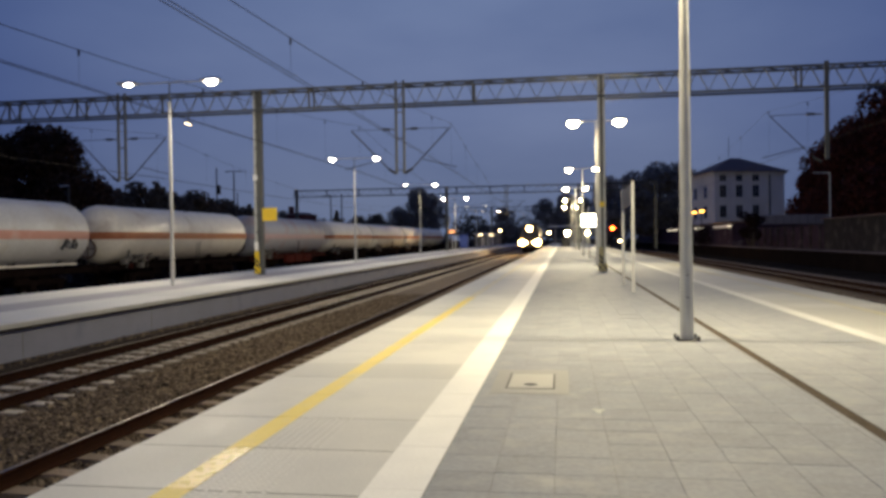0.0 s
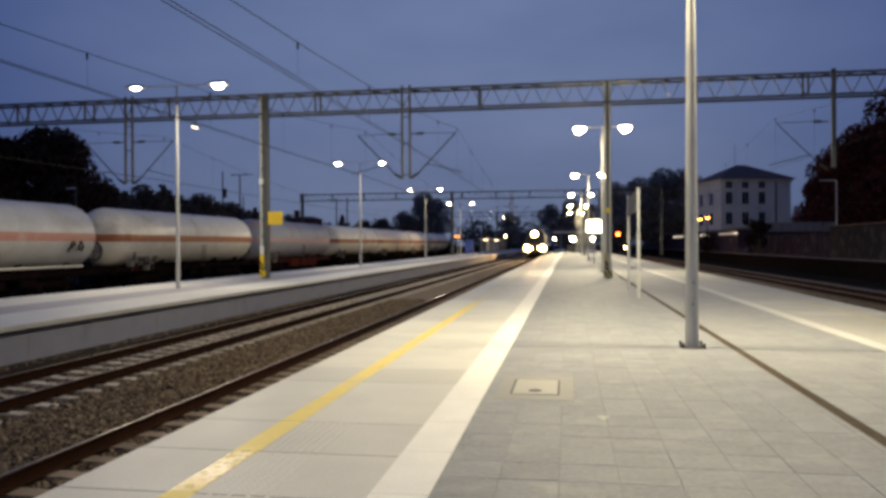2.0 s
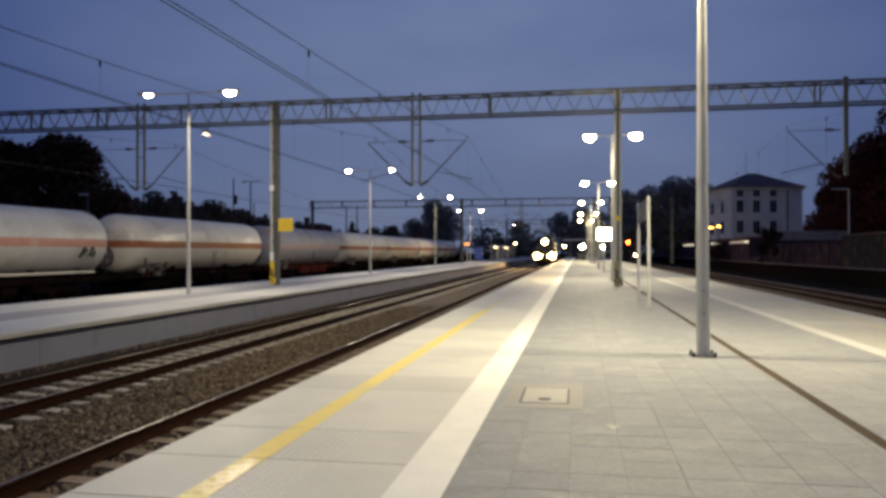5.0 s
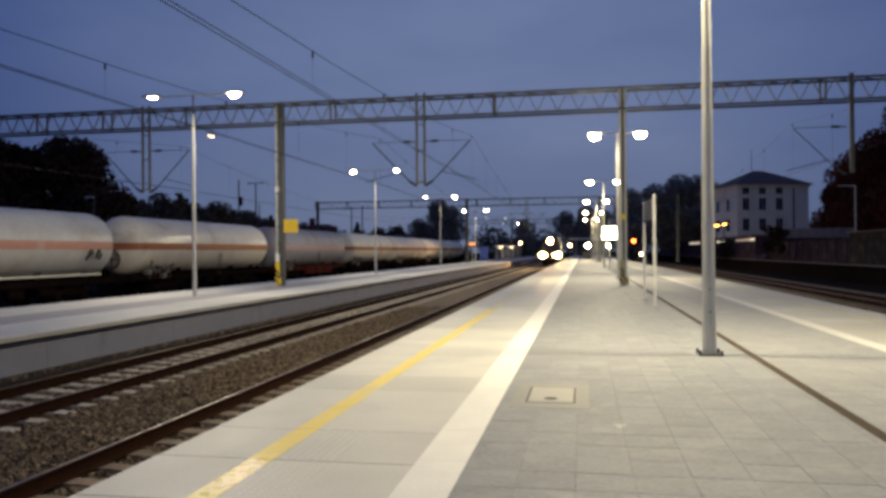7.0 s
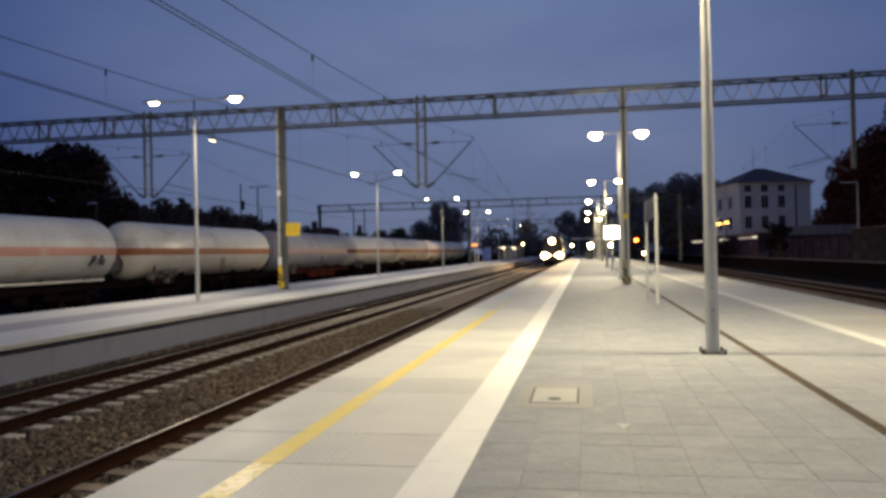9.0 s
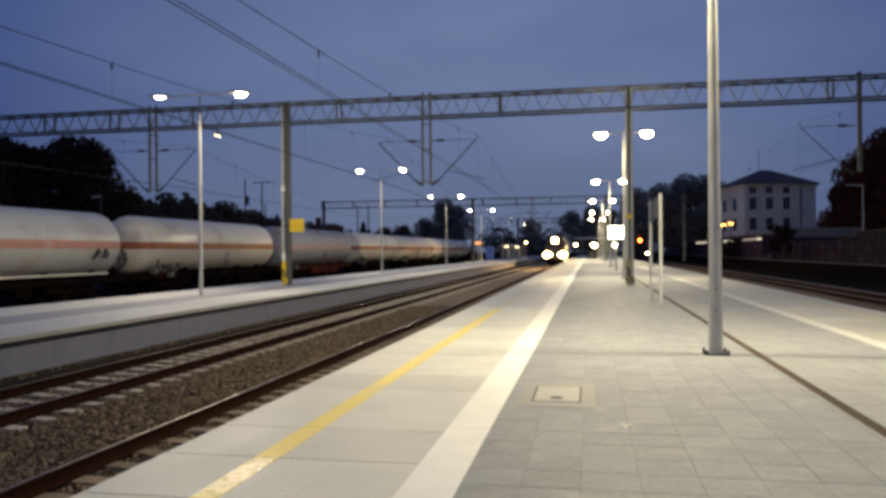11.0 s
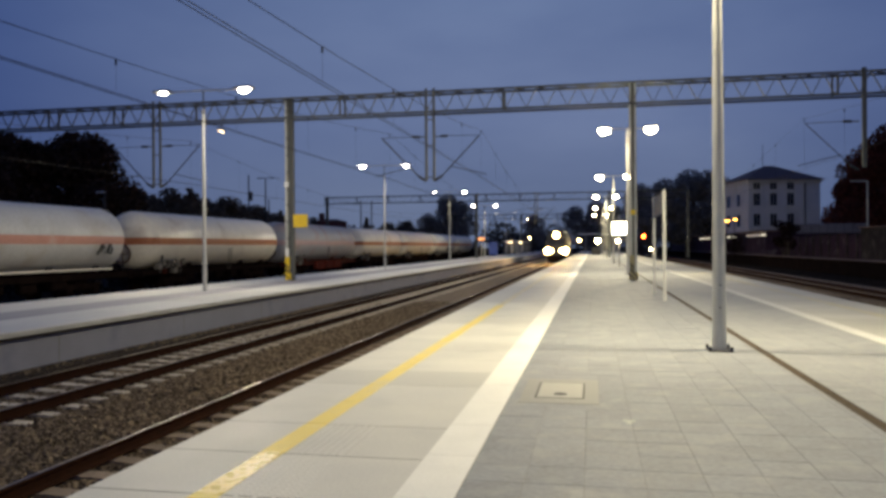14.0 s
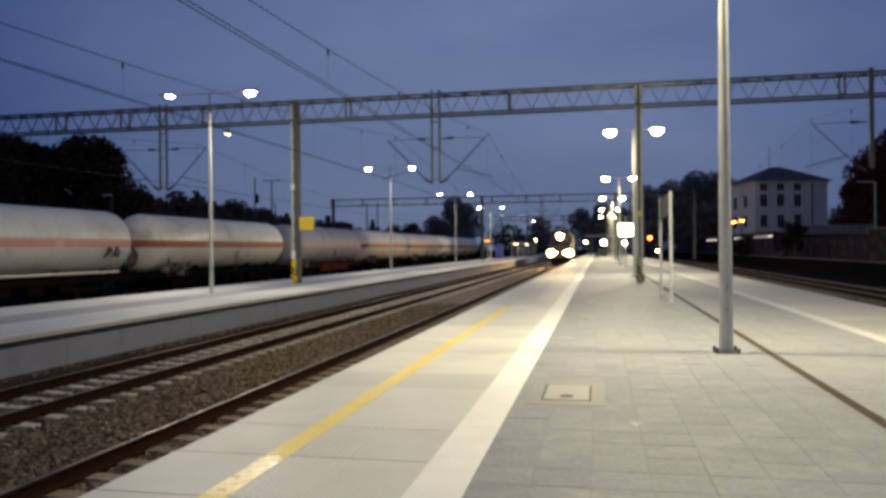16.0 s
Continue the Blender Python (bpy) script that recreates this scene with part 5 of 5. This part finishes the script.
def amber_lamp(x, y, z):
    s = thing("street_lamp", "street lamp with a glowing amber head", "street lamp", group="amber street lamps")
    part("pole", rod(B(), (x, y + 0.3, -1.2), (x, y + 0.3, z), 0.06, 0.045, 8), M_CHASSIS, s)
    part("head", box(B(), x - 0.3, x + 0.3, y - 0.2, y + 0.4, z, z + 0.12, 0.03), M_DARK_STEEL, s)
    part("lens", box(B(), x - 0.26, x + 0.26, y - 0.17, y + 0.25, z - 0.17, z), M_AMBER, s, "glowing amber lens")


amber_lamp(18.85, 115.0, 5.05)
amber_lamp(20.0, 115.6, 5.25)


low = thing("low_station_building", "long low dark building with a few lit strip windows", "building", pose(0, 0, 0.1))
part("wall", box(B(), 22.6, 25.5, 108.0, 232.0, 0, 3.2), M_WALL, low)
part("roof", box(B(), 22.2, 25.55, 107.6, 232.4, 3.2, 3.42), M_ROOF, low)
for y0, y1, lit in ((108.4, 111.2, M_CAR_LIGHT), (111.8, 121.0, M_CAR_DIM), (129.8, 138.2, M_CAR_LIGHT), (144.0, 150.0, M_SIGN_BLUE), (157.0, 172.0, M_CAR_LIGHT), (178.0, 184.0, M_SIGN_BLUE), (188.0, 204.0, M_CAR_RED)):
    w = part("window", box(B(), 22.54, 22.62, y0, y1, 2.63, 2.93), lit, low, "" if lit is M_SIGN_BLUE else "lit strip window")
    part("sill", box(B(), 22.48, 22.6, y0 - 0.1, y1 + 0.1, 2.50, 2.625), M_DARK_STEEL, w)


# ---------------------------------------------------------------- old brick house behind the sidings
def brick_house():
    h = thing("brick_house", "small dark brick house with a chimney behind the sidings", "house", pose(-42.9, 120.0, -1.25))
    W, D, H = 3.2, 6.0, 7.2
    part("wall", box(B(), -W / 2, W / 2, 0, D, 0, H), M_BRICK_DARK, h)
    bm = B()
    v = [bm.verts.new(q) for q in ((-W / 2 - 0.3, -0.3, H), (W / 2 + 0.3, -0.3, H), (W / 2 + 0.3, D + 0.3, H), (-W / 2 - 0.3, D + 0.3, H), (-0.9, D / 2, H + 0.5), (1.0, D / 2, H + 0.45))]
    for f in ((0, 1, 5, 4), (1, 2, 5), (2, 3, 4, 5), (3, 0, 4), (3, 2, 1, 0)):
        bm.faces.new([v[i] for i in f])
    part("roof", bm, M_ROOF, h)
    part("chimney", box(B(), -1.55, -0.8, 0.8, 1.6, H - 0.1, H + 1.4, 0.03), M_BRICK_DARK, h)
    for x in (-0.85, 0.85):
        for z in (1.2, 4.2):
            w = part("window", box(B(), x - 0.45, x + 0.45, -0.04, 0.04, z, z + 1.4), M_GLASS_DARK, h)
            part("sill", box(B(), x - 0.55, x + 0.55, -0.15, 0.0, z - 0.12, z - 0.001), M_BRICK_DARK, w)


brick_house()


# ---------------------------------------------------------------- poles behind the sidings
for x, y, top, arm in ((-45.0, 101.0, 11.5, 0.95), (-45.0, 95.6, 11.4, 0.0), (-36.0, 51.8, 5.9, -0.7), (-52.0, 118.0, 9.6, 0.0), (-36.95, 120.0, 9.2, 0.0), (-35.15, 120.0, 9.2, 0.0)):
    p = thing("yard_pole", "thin dark pole standing behind the sidings", "pole", pose(x, y, -1.25))
    part("pole", rod(B(), (0, 0, 0), (0, 0, top + 1.25), 0.14, 0.09, 8), M_DARK_STEEL, p)
    if arm > 0:
        part("cross_arm", bar(B(), (-arm, 0, top + 1.2), (arm, 0, top + 1.2), 0.10), M_DARK_STEEL, p)
        for q in (-arm, arm):
            part("lamp_head", box(B(), q - 0.32, q + 0.32, -0.12, 0.12, top + 1.12, top + 1.26, 0.03), M_DARK_STEEL, p)
    elif arm < 0:
        part("lamp_head", box(B(), arm, 0.05, -0.1, 0.1, top + 1.18, top + 1.3, 0.03), M_POLE, p)
    elif y < 110:
        part("switch_box", box(B(), 0.1, 0.5, -0.15, 0.15, top - 2.2, top - 1.0, 0.03), M_DARK_STEEL, p)


# ---------------------------------------------------------------- the arriving train
def train():
    t = thing("locomotive", "dark approaching locomotive with three blazing headlights", "locomotive")
    bm = B()
    prof = [(-1.5, 0.25), (-1.5, 2.2), (-1.35, 3.2), (-0.9, 3.75), (0.9, 3.75), (1.35, 3.2), (1.5, 2.2), (1.5, 0.25)]
    secs = []
    for y, k, dz in ((0.0, 0.94, 0.0), (0.35, 1.0, 0.0), (17.0, 1.0, 0.0)):
        secs.append([bm.verts.new((x * k, y + (0.55 if z > 1.6 and y == 0 else 0) * min(1, (z - 1.6) / 1.6), z)) for x, z in prof])
    for a, b in zip(secs, secs[1:]):
        for i in range(len(prof)):
            bm.faces.new((a[i], a[(i + 1) % len(prof)], b[(i + 1) % len(prof)], b[i]))
    bm.faces.new(secs[0])
    bm.faces.new(secs[-1])
    bmesh.ops.recalc_face_normals(bm, faces=bm.faces)
    part("body", bm, M_LOCO, t)
    for s in (-1, 1):
        part("windscreen", box(B(), s * 0.66 - 0.56, s * 0.66 + 0.56, 0.16, 0.30, 1.75, 2.65, 0.04), M_GLASS_DARK, t)
        part("buffer", rod(B(), (s * 0.875, -0.45, 0.25), (s * 0.875, 0.1, 0.25), 0.2, 0.12, 12), M_CHASSIS, t)
    part("snow_plough", box(B(), -1.25, 1.25, -0.05, 0.4, -0.62, 0.0, 0.05), M_CHASSIS, t)
    part("underframe", box(B(), -1.3, 1.3, 0.41, 16.5, -0.35, 0.24), M_CHASSIS, t)
    for x, z, r in ((0.0, 3.08, 0.32), (-1.2, 0.92, 0.36), (1.2, 0.92, 0.36)):
        hl = part("headlight", rod(B(), (x, -0.06, z), (x, 0.62 if z > 2 else 0.12, z), r + 0.12, r + 0.12, 18), M_DARK_STEEL, t)
        # glare around each lens, built as an oversized glowing disc
        part("glare_disc", rod(B(), (x, -0.078, z), (x, -0.062, z), r + 0.11, r + 0.11, 20), M_HEADLIGHT_GLARE, hl, "glowing disc standing for headlight glare")
        part("lens", rod(B(), (x, -0.10, z), (x, -0.079, z), r * 0.36, r * 0.36, 18), M_HEADLIGHT, hl, "blazing warm headlight")
    # two added lamps that merge the lower headlights into one glare
    for x in (-0.6, 0.6):
        mk = part("marker_lamp", rod(B(), (x, -0.05, 0.92), (x, 0.12, 0.92), 0.23, 0.24, 14), M_DARK_STEEL, t)
        part("lens", rod(B(), (x, -0.07, 0.92), (x, -0.051, 0.92), 0.21, 0.21, 14), M_HEADLIGHT_GLARE, mk, "glowing disc added to widen the headlight glare")
    for s in (3.2, 13.2):
        bg = part("bogie", box(B(), -1.1, 1.1, s - 1.6, s + 1.6, -0.5, -0.36), M_CHASSIS, t)
        for q in (-1.1, 1.1):
            for b in (-1, 1):
                part("wheel", rod(B(), (b * 0.68, s + q, RAIL_TOP + 0.5), (b * 0.82, s + q, RAIL_TOP + 0.5), 0.5, 0.5, 18), M_CHASSIS, bg)
    return t


loco = train()


# ---------------------------------------------------------------- paving, piece by piece
HX0, HX1, HY0, HY1 = -0.585, -0.10, 7.91, 8.77
HMX, HMY = 0.155, 0.26             # collar round the lid
TILE, GAP = 0.395, 0.0024
PX0 = WL + LINE + 0.004
TW = 0.392
COLS = [PX0 + i * TW for i in range(8)]
PX1 = PX0 + 8 * TW
RX0 = DRAIN + 0.07
RN = int((WR - 0.004 - RX0) / TILE + 0.5)
RW = (WR - 0.004 - RX0) / RN
RCOLS = [RX0 + i * RW for i in range(RN)]


def paver_arrays(w, l):
    g, c = GAP / 2, 0.001
    o = [(g, g), (w - g, g), (w - g, l - g), (g, l - g)]
    i = [(g + c, g + c), (w - g - c, g + c), (w - g - c, l - g - c), (g + c, l - g - c)]
    v = [(x, y, -0.04) for x, y in o] + [(x, y, -0.004) for x, y in o] + [(x, y, 0.0) for x, y in i]
    f = [(8, 9, 10, 11)]
    for k in range(4):
        n = (k + 1) % 4
        f += [(k, n, 4 + n, 4 + k), (4 + k, 4 + n, 8 + n, 8 + k)]
    return v, f


def in_hatch(x, y, w):
    return x + w > HX0 - HMX and x < HX1 + HMX and y + TILE > HY0 - HMY and y < HY1 + HMY


PAVER = raw_mesh(*paver_arrays(TW, TILE), M_PAVER)
NEAR_A = 5.045 - 5 * TILE
NEAR_B = NEAR_A + 38 * TILE
y = NEAR_A
while y < NEAR_B - 0.01:
    for x in COLS:
        if not in_hatch(x, y, TW):
            o = part("paver", PAVER, None, platform_1)
            o.location = (x, y, random.uniform(-0.0012, 0.001))
            o.rotation_euler = (random.uniform(-0.0015, 0.0015), random.uniform(-0.0015, 0.0015), 0)
    y += TILE


PAVER_R = raw_mesh(*paver_arrays(RW, TILE), M_PAVER_PIECE)
for i in range(38):
    for x in RCOLS:
        o = part("paver", PAVER_R, None, platform_1)
        o.location = (x, NEAR_A + i * TILE, random.uniform(-0.0012, 0.001))


def joined_pavers(cols, w, y0, y1, material):
    rng = np.random.default_rng(9)
    pv, pf = paver_arrays(w, TILE)
    pv, pf = np.array(pv), pf
    verts, faces = [], []
    y = y0
    while y < y1 - 0.01:
        for x in cols:
            k = len(verts)
            tilt = rng.uniform(-0.0015, 0.0015, 2)
            dz = rng.uniform(-0.0012, 0.001)
            for a, b, c in pv:
                verts.append((x + a, y + b, c + dz + a * tilt[0] + b * tilt[1]))
            faces += [tuple(i + k for i in f) for f in pf]
        y += TILE
    return raw_mesh(verts, faces, material)


o = part("paving", joined_pavers(COLS, TW, NEAR_B, NEAR_B + 152 * TILE, M_PAVER_FAR), None, platform_1, "grey square paving")
o["kind"] = "stuff"
o = part("paving", joined_pavers(RCOLS, RW, NEAR_B, NEAR_B + 152 * TILE, M_PAVER_PALE), None, platform_1, "grey square paving")
o["kind"] = "stuff"
part("paved_surface", box(B(), PX0, PX1, NEAR_B + 152 * TILE, 242.0, -0.02, 0.0), M_PAVER, platform_1)
part("paved_surface", box(B(), RX0, WR - 0.004, NEAR_B + 152 * TILE, 242.0, -0.02, 0.0), M_PAVER, platform_1)
BACK = int((NEAR_A + 20.0) / TILE)
for cols, w, m in ((COLS, TW, M_PAVER_FAR), (RCOLS, RW, M_PAVER_PALE)):
    o = part("paving", joined_pavers(cols, w, NEAR_A - BACK * TILE, NEAR_A, m), None, platform_1, "grey square paving")
    o["kind"] = "stuff"

# service hatch in the paving
hatch = thing("service_hatch", "pale concrete service hatch set in grey paving", "hatch", pose(0, 0, 0))
part("collar", box(B(), HX0 - HMX, HX1 + HMX, HY0 - HMY, HY1 + HMY, -0.06, 0.0015), M_COLLAR, hatch, "pale concrete collar")
bm = B()
for a in ((HX0 - 0.009, HX0 + 0.009, HY0, HY1), (HX1 - 0.009, HX1 + 0.009, HY0, HY1), (HX0 + 0.009, HX1 - 0.009, HY0, HY0 + 0.006), (HX0 + 0.009, HX1 - 0.009, HY1 - 0.009, HY1)):
    box(bm, *a, -0.04, 0.0045)
part("frame", bm, M_DARK_STEEL, hatch, "dark steel frame")
part("lid", box(B(), HX0 + 0.013, HX1 - 0.013, HY0 + 0.009, HY1 - 0.013, -0.04, 0.006, 0.004), M_LID, hatch)
part("handle_recess", rod(B(), ((HX0 + HX1) / 2, HY0 + 0.2, 0.004), ((HX0 + HX1) / 2, HY0 + 0.2, 0.008), 0.075, 0.07, 16), M_DARK_STEEL, hatch)
part("drain_border", strip(B(), PX1 + 0.002, DRAIN - 0.072, -20, 242, 0.99, 0.006, -0.004), M_PAVER, platform_1)
# cut paving that closes the field round the hatch
fx = [x for x in COLS if x + TW > HX0 - HMX and x < HX1 + HMX]
fy = [NEAR_A + i * TILE for i in range(40) if NEAR_A + (i + 1) * TILE > HY0 - HMY and NEAR_A + i * TILE < HY1 + HMY]
X0, X1, Y0, Y1 = fx[0] + 0.002, fx[-1] + TW - 0.002, fy[0] + 0.002, fy[-1] + TILE - 0.002
for a in ((X0, HX0 - HMX - 0.002, Y0, Y1), (HX1 + HMX + 0.002, X1, Y0, Y1), (HX0 - HMX, HX1 + HMX, Y0, HY0 - HMY - 0.002), (HX0 - HMX, HX1 + HMX, HY1 + HMY + 0.002, Y1)):
    if a[1] - a[0] > 0.01 and a[3] - a[2] > 0.01:
        part("cut_paver", box(B(), *a, -0.04, -0.001), M_PAVER, platform_1)



# ---------------------------------------------------------------- what moves
def motions():
    """The train stands at first, then rolls slowly towards the platform."""
    rows = []
    for t in (0, 2, 4, 6, 7, 8, 9, 10, 11, 12, 13, 14, 15, 16):
        s = max(0.0, t - 6.0)
        rows.append((t, pose(TRACKS[0] - 0.05, 119.0 - 0.175 * s * s, 0)))
    walk(loco, rows)


motions()
